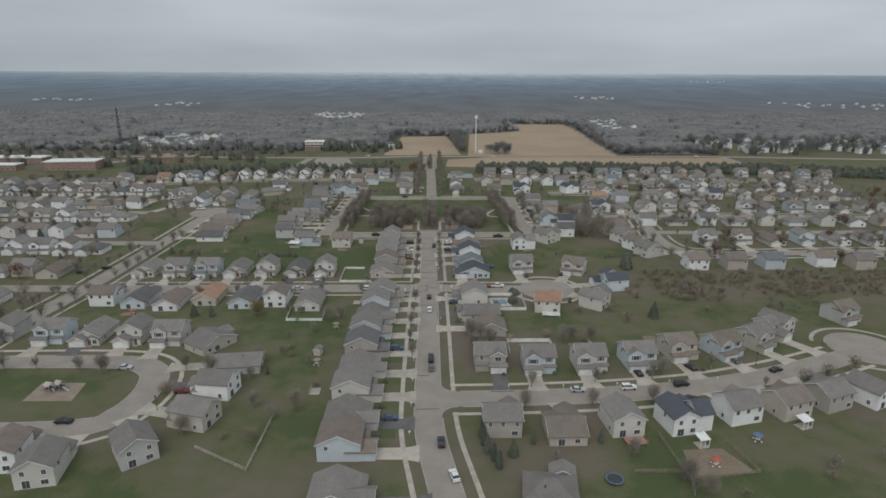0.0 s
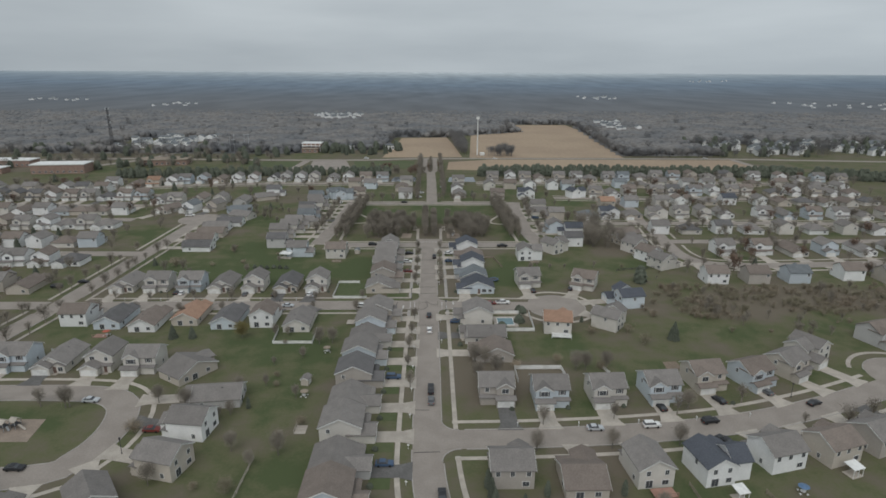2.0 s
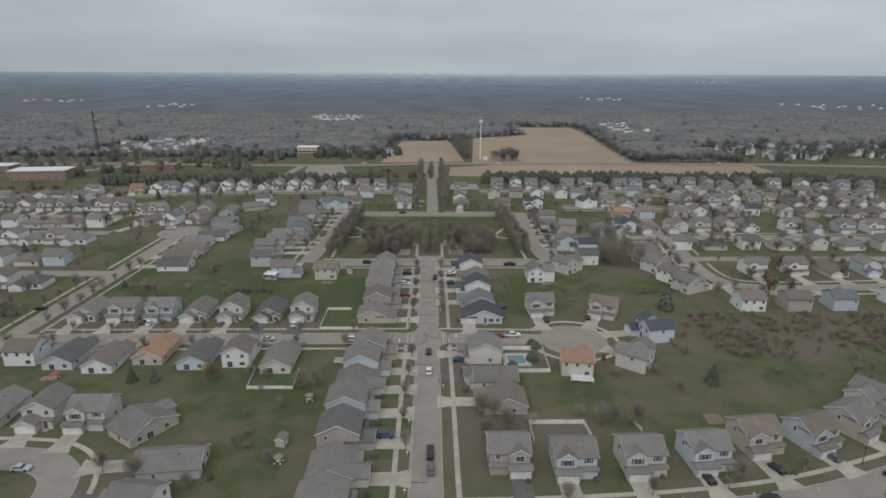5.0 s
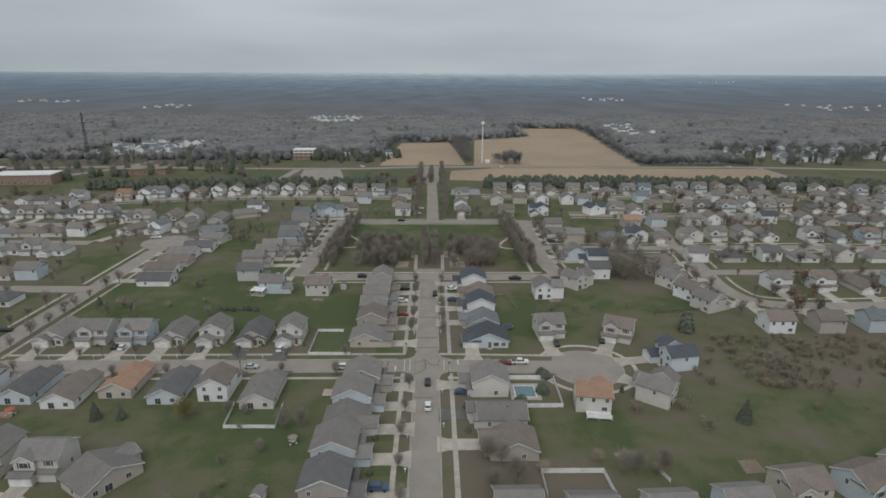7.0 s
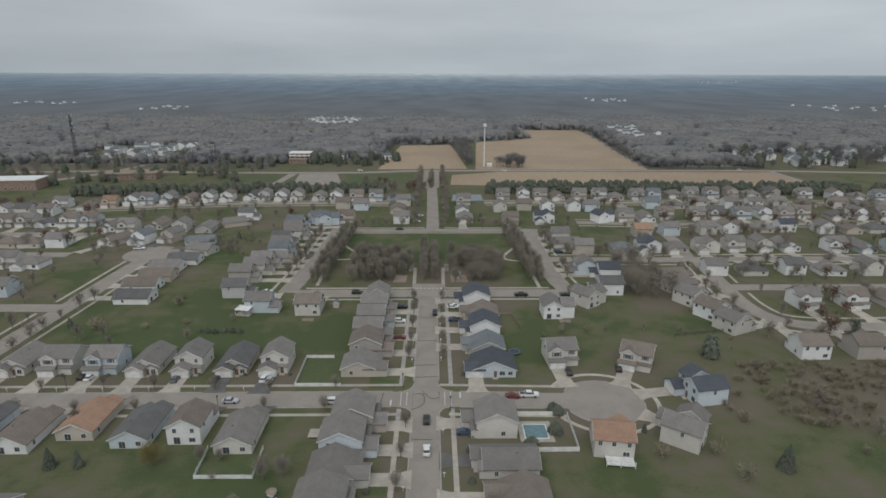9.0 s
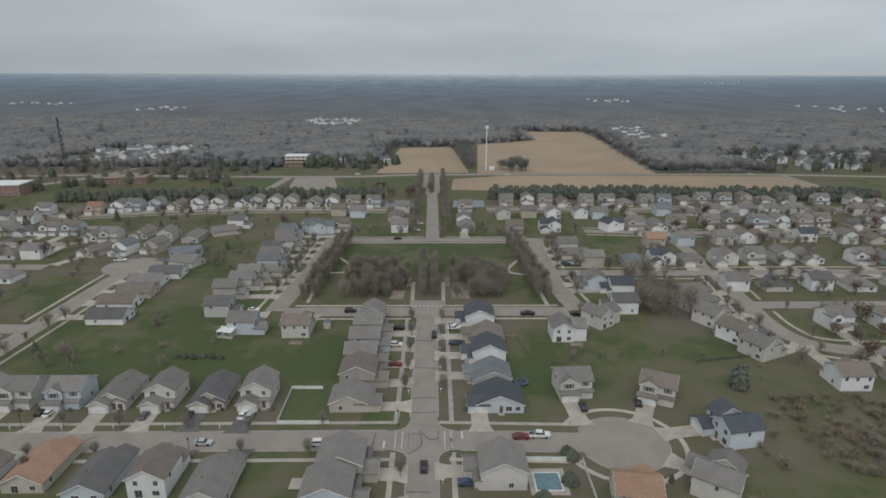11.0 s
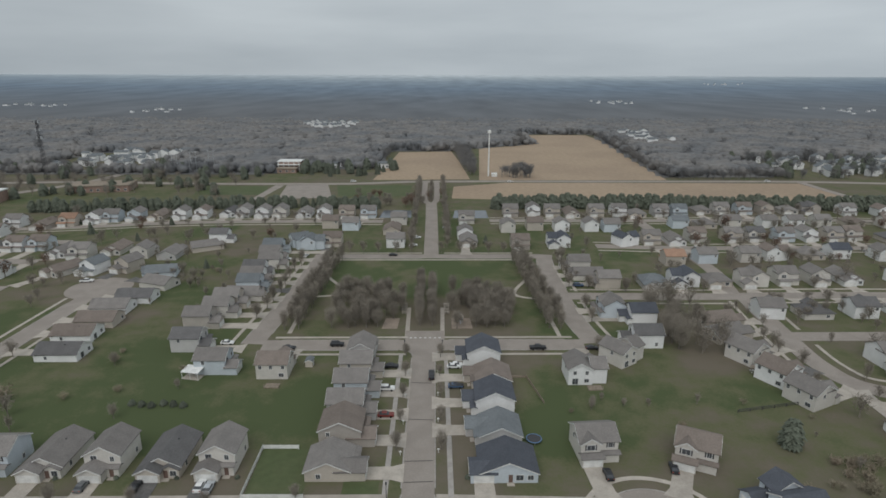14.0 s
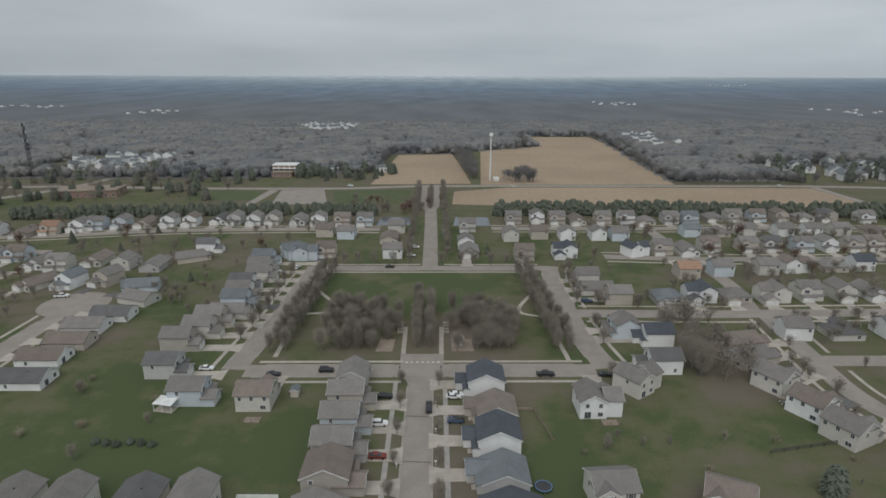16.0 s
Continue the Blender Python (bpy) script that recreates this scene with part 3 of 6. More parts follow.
def make_house(kind, wall, roof, near, flip=False):
    h = empty("house")
    wb, rb, tb = bmesh.new(), [], []
    storeys = "two-storey"
    W, R = siding(wall), shingles(roof)
    wins, garage, door = [], None, None
    if kind == "gable":  # long two-storey block, gable to the street, garage in front
        volume(wb, rb, tb, -4.4, 4.4, -3.5, 6.5, 5.3, "y", 0.55)
        volume(wb, rb, tb, -4.5, 1.2, -7.2, -3.4, 2.7, "y", 0.5)
        volume(wb, rb, tb, 0.9, 4.3, -4.9, -3.4, 2.6, "x", 0.35)
        garage, door = ("front", -1.65, -7.2), ("front", 2.6, -4.9)
        wins = [("front", -2.0, -3.5, 3.9, 1.5, 1.2, True), ("front", 2.4, -3.5, 3.6, 1.0, 1.3, True)]
        wins += [("back", -2.4, 6.5, 3.6, 1.0, 1.2, False), ("back", 2.2, 6.5, 3.6, 1.0, 1.2, False), ("back", -2.2, 6.5, 0.9, 1.6, 1.2, False), ("back", 1.8, 6.5, 0.25, 1.7, 2.0, False)]
        wins += [("left", 3.5, -4.4, 3.7, 0.9, 1.2, False), ("right", -0.5, 4.4, 3.7, 0.9, 1.2, False), ("right", 4.0, 4.4, 1.0, 0.9, 1.2, False)]
    elif kind == "side":  # ridge along the street, cross gable over the garage
        volume(wb, rb, tb, -5.0, 5.0, -3.6, 5.4, 5.3, "x", 0.55)
        volume(wb, rb, tb, -4.9, 0.1, -4.4, 0.6, 5.25, "y", 0.62, over=0.3)
        volume(wb, rb, tb, -5.1, 0.3, -6.6, -4.3, 2.6, "x", 0.45)
        volume(wb, rb, tb, 0.4, 4.9, -5.0, -3.5, 2.5, "x", 0.4)
        garage, door = ("front", -2.4, -6.6), ("front", 1.6, -3.62)
        wins = [("front", -2.4, -4.4, 3.5, 2.0, 1.4, True), ("front", 2.9, -3.6, 3.6, 1.1, 1.4, True), ("front", 3.9, -3.6, 0.9, 1.3, 1.4, False)]
        wins += [("back", -3.6, 5.4, 3.6, 1.0, 1.2, False), ("back", 0.2, 5.4, 3.6, 1.0, 1.2, False), ("back", 3.6, 5.4, 3.6, 1.0, 1.2, False), ("back", -3.0, 5.4, 0.9, 1.6, 1.2, False), ("back", 1.6, 5.4, 0.25, 1.8, 2.0, False)]
        wins += [("left", 1.5, -5.0, 3.6, 0.8, 1.2, False), ("right", 0.4, 5.0, 3.6, 0.8, 1.2, False), ("right", 1.6, 5.0, 0.9, 0.8, 1.2, False)]
    elif kind == "ranch":  # one storey, long, nested front gables
        storeys = "single-storey"
        volume(wb, rb, tb, -4.9, 4.9, -5.5, 8.0, 2.8, "y", 0.5)
        volume(wb, rb, tb, -5.0, 0.8, -8.2, -5.4, 2.7, "y", 0.5)
        volume(wb, rb, tb, 0.6, 4.8, -6.6, -5.4, 2.6, "y", 0.5)
        garage, door = ("front", -2.1, -8.2), ("front", 1.6, -6.6)
        wins = [("front", 3.4, -6.6, 0.8, 1.5, 1.4, True), ("back", -2.6, 8.0, 0.9, 1.3, 1.2, False), ("back", 1.6, 8.0, 0.2, 1.7, 1.9, False)]
        wins += [("right", y, 4.9, 0.9, 0.9, 1.2, False) for y in (-2.5, 2.0, 5.5)] + [("left", y, -4.9, 0.9, 0.9, 1.2, False) for y in (0.5, 5.0)]
    elif kind == "hip":  # broad single storey under a hipped roof
        storeys = "single-storey"
        volume(wb, rb, tb, -6.0, 6.0, -4.5, 5.5, 2.8, "x", 0.5, hip=True)
        volume(wb, rb, tb, -6.1, -0.3, -8.0, -4.4, 2.7, "y", 0.5)
        garage, door = ("front", -3.2, -8.0), ("front", 0.8, -4.5)
        wins = [("front", 3.6, -4.5, 0.8, 1.7, 1.4, True), ("back", -3.4, 5.5, 0.9, 1.4, 1.2, False), ("back", 0.2, 5.5, 0.2, 1.8, 1.9, False), ("back", 3.8, 5.5, 0.9, 1.2, 1.2, False)]
        wins += [("right", 1.5, 6.0, 0.9, 0.9, 1.2, False), ("left", 1.5, -6.0, 0.9, 0.9, 1.2, False)]
    elif kind in ("saddle", "low"):  # ridge along the street, garage wing in front
        e = 5.1 if kind == "saddle" else 2.9
        storeys = "two-storey" if kind == "saddle" else "single-storey"
        volume(wb, rb, tb, -5.0, 5.0, -3.2, 7.8, e, "x", 0.46)
        volume(wb, rb, tb, -4.9, 0.9, -6.8, 0.5, 2.7, "y", 0.5)
        volume(wb, rb, tb, 0.7, 4.8, -4.6, -3.1, 2.6, "x", 0.35)
        garage, door = ("front", -2.0, -6.8), ("front", 2.4, -4.6)
        if kind == "saddle":
            wins = [("front", 2.6, -3.2, 3.5, 1.2, 1.2, True), ("front", -2.2, -3.2, 3.7, 1.2, 1.1, True), ("left", 5.4, -5.0, 3.4, 0.9, 1.1, False), ("right", 0.5, 5.0, 3.4, 0.9, 1.1, False), ("left", 1.0, -5.0, 3.4, 0.9, 1.1, False)]
        wins += [("front", 3.9, -4.6, 0.9, 1.0, 1.2, False), ("back", -2.4, 7.8, 0.9, 1.4, 1.2, False), ("back", 1.8, 7.8, 0.2, 1.8, 1.9, False), ("left", 4.5, -5.0, 0.9, 1.1, 1.2, False), ("right", 4.0, 5.0, 0.9, 1.1, 1.2, False)]
    elif kind == "broad":  # broad single storey, one wide gable to the front and back, garage at its side
        storeys = "single-storey"
        volume(wb, rb, tb, -7.0, 7.0, -4.0, 6.5, 2.8, "y", 0.42)
        volume(wb, rb, tb, -9.2, -3.0, -4.1, 2.0, 2.7, "x", 0.42)
        garage, door = ("front", -6.0, -4.1), ("front", 0.4, -4.0)
        wins = [("front", 2.6, -4.0, 0.8, 1.8, 1.4, False), ("front", 5.2, -4.0, 0.9, 1.4, 1.2, False), ("back", -3.4, 6.5, 0.9, 1.2, 1.2, False), ("back", 1.4, 6.5, 0.2, 1.8, 1.9, False), ("back", 4.4, 6.5, 0.9, 1.2, 1.2, False)]
        wins += [("right", 1.5, 7.0, 0.9, 0.9, 1.2, False), ("left", 4.0, -7.0, 0.9, 0.9, 1.2, False)]
    else:  # "ell": large two-storey with a lower wing
        volume(wb, rb, tb, -1.5, 6.2, -4.5, 5.5, 5.4, "y", 0.55)
        volume(wb, rb, tb, -6.2, -1.4, -3.0, 4.6, 5.3, "x", 0.6)
        volume(wb, rb, tb, -6.4, -0.6, -7.6, -2.9, 2.7, "y", 0.55)
        garage, door = ("front", -3.5, -7.6), ("front", 0.8, -4.5)
        wins = [("front", 0.4, -4.5, 3.6, 1.0, 1.3, True), ("front", 4.2, -4.5, 3.6, 1.3, 1.3, True), ("front", 4.2, -4.5, 0.8, 1.6, 1.5, True), ("front", -4.0, -3.0, 3.8, 1.0, 1.1, False)]
        wins += [("back", 0.4, 5.5, 3.6, 1.0, 1.2, False), ("back", 4.2, 5.5, 3.6, 1.0, 1.2, False), ("back", 0.4, 5.5, 0.9, 1.4, 1.2, False), ("back", 4.0, 5.5, 0.25, 1.8, 2.0, False), ("back", -4.0, 4.6, 3.6, 1.0, 1.2, False), ("back", -4.0, 4.6, 0.9, 1.4, 1.2, False)]
        wins += [("right", 1.0, 6.2, 3.6, 0.9, 1.2, False), ("left", 1.0, -6.2, 3.6, 0.9, 1.2, False)]
    part("wall", wb, W, h)
    for bm in rb:
        part("roof", bm, R, h)
    for i, bm in enumerate(tb):
        # the near houses show their bargeboards
        if near and i < 4:
            part("bargeboard", bm, TRIM, h)
        else:
            bm.free()
    garage_door(h, *garage)
    if near:
        entry(h, *door, surface("door_paint", (0.18, 0.12, 0.1), rough=0.5))
    sides = [w for w in wins if w[0] in ("left", "right")]
    full = [w for w in wins if w[0] == "front"] + [w for w in wins if w[0] == "back"][:4] + sides[:1] + sides[-1:]
    shown = full if near else [w for w in wins if w[0] == "front"][:1] + [w for w in wins if w[0] == "back"][:1]
    for side, along, at, z, w, hh, shut in shown:
        window(h, side, along, at, z, w, hh, shutters=shut and near and kind == "side" and wall in ("white", "cream", "pale blue"))
    if near:
        part("vent", boxes((1.2, 1.5, 1.5, 1.8, 4, 7.0) if storeys[0] == "t" else (1.2, 1.5, 2.5, 2.8, 3, 5.0)), DARK, h)
    words = {"gable": "street-facing gable", "side": "cross gable", "ranch": "nested front gables", "hip": "hipped roof", "ell": "lower side wing", "saddle": "garage wing in front", "low": "garage wing in front", "broad": "one wide gable"}[kind]
    if flip:
        for ob in h.children_recursive:
            ob.data.transform(Matrix.Diagonal((-1, 1, 1, 1)))
            ob.data.flip_normals()
    return tagged(h, f"{storeys} house, {wall} siding, {roof} shingles, {words}", "house")


TEMPLATES = {}


def house(x, y, turn, kind, wall, roof, near=True, group="", flip=False):
    """A house whose front faces south at turn 0; turn is counter-clockwise in degrees."""
    key = (kind, wall, roof, near, flip)
    m = pose(x, y, 0, 0, 0, turn)
    if key not in TEMPLATES:
        ob = TEMPLATES[key] = make_house(*key)
        ob.matrix_basis = m
    else:
        ob = copy_thing(TEMPLATES[key], m)
    if group:
        ob["group"] = group
    driveway(x, y, turn, kind, flip)
    return ob


DRIVES = []
DOORS = {"gable": (-1.65, 7.2), "side": (-2.4, 6.6), "ranch": (-2.1, 8.2), "hip": (-3.2, 8.0), "ell": (-3.5, 7.6), "saddle": (-2.0, 6.8), "low": (-2.0, 6.8), "broad": (-6.0, 4.1)}


def driveway(x, y, turn, kind, flip=False):
    """The concrete drive from the garage to the street in front, if there is one."""
    a = radians(turn)
    ahead, across = Vector((math.sin(a), -math.cos(a), 0)), Vector((math.cos(a), math.sin(a), 0))
    off, front = DOORS[kind]
    off = -off if flip else off
    p = Vector((x, y, 0)) + across * off + ahead * (front + 0.05)
    for k in range(2, 20):
        if near_street(p + ahead * k, None, 0.2):
            break
    else:
        return
    DRIVES.append(kind)
    dark = (int(x * 3 + y) % 13) == 5
    pts = []
    for d, w in ((0, 2.4), (k - 3, 2.5), (k + 0.1, 3.6)):
        pts.append((p + ahead * d - across * w, p + ahead * d + across * w))
    line = [q[0] for q in pts] + [q[1] for q in reversed(pts)]
    sheet("driveway", [(q.x, q.y) for q in line], 0.13 + 0.004 * (len(DRIVES) % 12), 0.12, ASPHALT if dark else WALKWAY, "dark asphalt driveway" if dark else "pale concrete driveway to the garage", "driveway")


KINDS = "gable side ranch hip ell saddle low broad".split()
HUES = ["cream", "white", "pale blue", "taupe", "tan", "grey", "sage"]
SHADES = ["grey", "brown", "charcoal", "slate", "navy", "orange"]


def row(spec, group, near=True):
    """Houses from short rows: x, y, turn, kind, wall and roof by their places in the lists above; a seventh number mirrors the house."""
    for x, y, turn, k, w, r, *flip in spec:
        house(x, y, turn, KINDS[k], HUES[w], SHADES[r], near and y < 345 and abs(x) < 140, group, bool(flip))


row([(-18.8, 113.5, 90, 6, 3, 0), (-20, 132, 90, 5, 2, 1), (-20.5, 145.2, 90, 6, 5, 0), (-20.5, 159.4, 90, 5, 0, 0), (-20.5, 173.6, 90, 6, 0, 0), (-20.5, 187.8, 90, 5, 3, 2), (-20.5, 202, 90, 5, 2, 0), (-20, 215, 90, 6, 0, 0)], "houses on the west side of the main street")
row([(-19, 226.5, 90, 5, 2, 0), (-17.5, 237.5, 90, 5, 4, 0), (17, 234.5, -90, 5, 0, 0), (20, 218, -90, 2, 0, 0), (21, 204, -90, 6, 3, 1)], "corner houses by the crossing")
row([(-19.6, 268, 90, 6, 4, 0), (-18.6, 281.5, 90, 5, 3, 1), (-20, 293.5, 90, 0, 5, 0), (-20, 305.5, 90, 0, 2, 0), (-20, 317.5, 90, 0, 4, 0), (-21, 329, 180, 0, 5, 0)], "houses between crossing and park")
row([(21.8, 266.2, 0, 7, 2, 4), (19.2, 282, -90, 6, 5, 3), (19, 296, -90, 5, 1, 4), (20, 311, -90, 6, 4, 1), (18, 325.5, -90, 5, 1, 4)], "houses opposite between crossing and park")
row([(20.5, 177.8, 0, 1, 3, 0, 1), (36.5, 176, 0, 1, 2, 0), (53.5, 176.5, 2, 1, 0, 0), (70.5, 178.2, 4, 1, 2, 0), (86.8, 184.5, 8, 1, 4, 1), (102.9, 185.7, 20, 1, 2, 1), (118, 191.5, 28, 1, 4, 0), (130.2, 201.8, 30, 4, 0, 0), (164.2, 213.8, 20, 1, 5, 1)], "houses on the north side of the east street")
row([(20.3, 141.8, 180, 1, 3, 0), (37, 140.4, 180, 6, 4, 1), (53.5, 142.8, 186, 0, 0, 0), (71.2, 142.6, 190, 4, 1, 4), (87.9, 147, 194, 1, 1, 0), (103.5, 149.2, 198, 1, 4, 1), (118.1, 153.1, 200, 1, 3, 0), (131.8, 155.6, 205, 0, 1, 0), (28.4, 113.8, 172, 3, 4, 0)], "houses on the south side of the east street")
row([(-105.5, 129.8, 190, 0, 1, 1), (-93.3, 124.7, 191, 0, 0, 0), (-75.3, 131.6, 218, 0, 5, 0), (-65.8, 145.6, 255, 0, 4, 0), (-65, 161, 262, 0, 1, 0), (-63, 176.5, 276, 2, 5, 0), (-78.2, 193.6, 236, 7, 4, 0)], "houses on the loop street")
row([(-121.6, 199.8, 0, 2, 0, 0), (-106.5, 198.3, 0, 0, 0, 0), (-92.9, 197.3, 0, 1, 0, 0), (-135.3, 199.4, 0, 1, 2, 0), (-153.8, 201.9, 0, 0, 5, 0)], "houses north of the loop street")
row([(-134.8, 234.8, 180, 1, 1, 1), (-120.9, 234.6, 180, 2, 2, 2), (-106.8, 232.1, 180, 2, 1, 1), (-93.1, 237.7, 180, 2, 4, 5), (-77.1, 234.2, 180, 2, 2, 2), (-63.3, 234.2, 180, 0, 1, 1), (-49.3, 231.5, 180, 2, 0, 0)], "houses on the south side of the cross street")
row([(-134, 271.5, 0, 2, 0, 0), (-119.4, 270.4, 0, 1, 0, 0), (-105, 270.3, 0, 1, 2, 0), (-91.3, 271.3, 0, 2, 0, 0), (-77, 270, 0, 0, 0, 0), (-62.7, 271.1, 0, 2, 4, 2), (-49.4, 270.4, 0, 0, 0, 0)], "houses on the north side of the cross street")
row([(45.4, 274.5, 4, 1, 0, 0), (70.7, 271, -26, 1, 0, 1), (83, 251, -80, 4, 2, 4), (70, 230, 232, 4, 0, 0), (49, 226, 172, 1, 0, 5)], "houses round the turning circle")
row([(-82, 366, 90, 0, 0, 0), (-79, 404, 90, 0, 1, 0), (-80, 438.5, 90, 0, 0, 0), (-82, 336.1, 90, 0, 5, 2), (-67.5, 319.9, 90, 0, 2, 0), (-48.2, 318, 180, 1, 0, 1), (-85.6, 355.7, 90, 0, 3, 0), (-81.3, 375.8, 90, 0, 4, 0), (-77.7, 384.3, 90, 2, 0, 0), (-77.5, 393.9, 90, 0, 2, 3), (-81, 414.2, 90, 0, 1, 2), (-77, 426.7, 90, 0, 0, 0), (-81.8, 451.9, 90, 0, 2, 3), (-70.7, 462.8, 120, 4, 2, 3)], "houses west of the park")
row([(75.3, 365.5, -90, 1, 2, 0), (84.1, 358.4, -90, 0, 1, 4), (79.1, 338.1, -90, 0, 1, 2), (68.1, 326.4, 215, 4, 0, 0), (52.2, 313.8, 180, 4, 1, 0), (74, 422.4, -90, 0, 0, 0), (75.9, 409.8, -90, 2, 0, 0), (81.9, 398.2, -90, 0, 4, 0)], "houses east of the park")
row([(-125.2, 329.7, -90, 2, 1, 2), (-128.9, 344.7, -90, 2, 1, 1), (-127.4, 357.2, -90, 2, 4, 1), (-129, 370.3, -90, 2, 1, 0), (-124.5, 381.8, -90, 2, 1, 2), (-122.7, 399.2, -110, 2, 0, 0), (-128.4, 413.9, -80, 2, 2, 3)], "houses on the west green")
row([(-147.7, 421.5, -20, 0, 4, 0), (-162.6, 417.9, -15, 0, 1, 3), (-177, 417, -25, 2, 0, 1), (-194.7, 446.8, 0, 2, 1, 0), (-182.5, 443.6, 0, 1, 0, 0), (-168.5, 451.9, 0, 2, 0, 1), (-150.8, 446, 180, 0, 0, 0), (-135.6, 444.8, 180, 2, 5, 0), (-122.1, 457.4, 120, 2, 4, 0), (-118.3, 473.5, 90, 0, 1, 2)], "houses on the west green north", near=False)
row([(112, 326.2, 120, 1, 0, 0), (114.7, 311.5, 120, 1, 1, 1), (117, 298.9, 115, 1, 0, 0), (112.8, 343.6, 110, 2, 4, 0), (115.4, 356.2, 100, 2, 4, 1), (133.3, 278.7, 180, 1, 1, 1), (152.5, 278.6, 180, 1, 3, 1), (171.9, 279.3, 180, 1, 2, 3), (199.7, 282.6, 180, 1, 1, 1), (216.8, 278.2, 180, 1, 4, 0)], "houses backing on the east scrub")
row([(104.8, 399.5, 0, 3, 5, 3), (119.2, 400.3, 0, 4, 1, 4), (134.7, 400.6, 0, 3, 4, 0), (151, 400.1, 0, 4, 0, 0), (167.9, 403, 0, 1, 0, 0), (183, 402.2, 0, 0, 0, 0), (197.8, 404.3, 0, 2, 1, 0)], "houses north-east of the park", near=False)
row([(126.3, 431.7, 180, 1, 4, 5), (167.5, 437.3, 180, 1, 0, 0), (183.4, 439.9, 180, 4, 1, 1), (203.6, 441.6, 180, 3, 4, 0), (218.9, 443.2, 180, 1, 1, 4), (156.7, 475, 0, 1, 0, 1), (177.9, 474.9, 0, 1, 4, 0), (191.6, 476, 0, 1, 0, 2), (208.4, 474.9, 0, 1, 2, 0), (223.8, 476.4, 0, 0, 1, 0), (237.9, 475.9, 0, 1, 4, 0), (250.4, 478, 0, 1, 0, 1)], "houses behind the north-east street", near=False)
row([(158.6, 506.1, 180, 1, 2, 3), (175.7, 506.2, 180, 3, 4, 0), (192.4, 507.3, 180, 1, 0, 0), (215.7, 507.3, 180, 1, 1, 0), (232.8, 507.3, 180, 1, 1, 0), (250.9, 508.5, 180, 1, 0, 0), (273.4, 511.2, 180, 3, 4, 1), (48.8, 497.4, 180, 0, 0, 0), (66.1, 501.2, 180, 1, 4, 1), (82.3, 499.7, 180, 0, 1, 0), (100.6, 499.7, 180, 0, 1, 0), (112.9, 497.5, 180, 1, 2, 0), (112.7, 466.5, 200, 4, 1, 4)], "houses on the far north-east street", near=False)
row([(55.5, 537.1, 0, 1, 3, 0), (71.7, 540.5, 0, 0, 1, 0), (84, 537.1, 0, 1, 4, 0), (96.9, 535.6, 0, 2, 0, 1), (114.1, 537.1, 0, 1, 4, 0), (130, 538.6, 0, 1, 1, 0), (140.9, 534, 0, 3, 4, 0), (158.2, 537.1, 0, 1, 5, 0), (171.1, 537.1, 0, 1, 2, 3), (189.7, 544.4, 0, 3, 3, 0), (202.8, 543.1, 0, 1, 0, 0), (218.6, 543.1, 0, 1, 2, 1), (234.7, 543.6, 0, 0, 4, 1), (250.5, 544.4, 0, 3, 0, 0), (265.5, 544, 0, 4, 3, 2), (289.7, 540.1, 0, 1, 1, 0)], "houses along the pine row", near=False)
row([(-18, 464.1, 180, 1, 1, 0), (-22.2, 494.2, 180, 2, 4, 1), (-19.1, 515.2, 180, 1, 0, 0), (-53.7, 465.2, 0, 1, 4, 1), (-48.1, 501.3, 180, 1, 2, 0), (-61.3, 506.2, 180, 1, 4, 1), (-63.3, 460.4, 180, 4, 2, 3), (21.7, 481.5, 180, 0, 1, 0), (23, 467.5, 0, 2, 3, 0), (24.5, 517.6, 0, 1, 0, 0), (51.6, 460.2, 0, 1, 3, 1), (73.8, 463.9, 0, 4, 1, 4), (-100.3, 534.7, 0, 0, 0, 0)], "houses by the boulevard", near=False)
row([(-227.3, 510, 0, 1, 4, 5), (-215.3, 516.9, 0, 0, 1, 0), (-206.3, 521.7, 0, 1, 2, 0), (-192.8, 524.9, 0, 0, 2, 0), (-179.5, 528.5, 0, 2, 4, 1), (-164.9, 529, 0, 0, 1, 0), (-151.4, 530.4, 0, 0, 1, 1), (-134.9, 537, 0, 2, 1, 2), (-124.7, 534.7, 0, 0, 5, 0), (-111.7, 533.2, 0, 0, 1, 0), (-84.1, 535.6, 0, 2, 1, 0), (-70.5, 533.2, 0, 0, 1, 0), (-55.1, 532.7, 0, 1, 4, 1), (-40.7, 532.7, 0, 1, 2, 0), (-240.1, 504, 0, 2, 3, 1), (-260, 507.5, 0, 1, 1, 0)], "houses on the far north-west street", near=False)


def fill_row(x0, x1, y, turn, n, group, seed, slope=0.0):
    """A street's row of mixed houses, further off."""
    rnd = random.Random(seed)
    for i in range(n):
        x = x0 + (x1 - x0) * (i + 0.5) / n + rnd.uniform(-1, 1)
        house(x, y + slope * (x - x0) + rnd.uniform(-1, 1), turn + rnd.uniform(-4, 4), KINDS[rnd.choice((0, 1, 1, 2, 3))], HUES[rnd.choice((0, 0, 1, 1, 1, 1, 2, 4))], SHADES[rnd.choice((0, 0, 0, 1, 1, 2))], False, group)


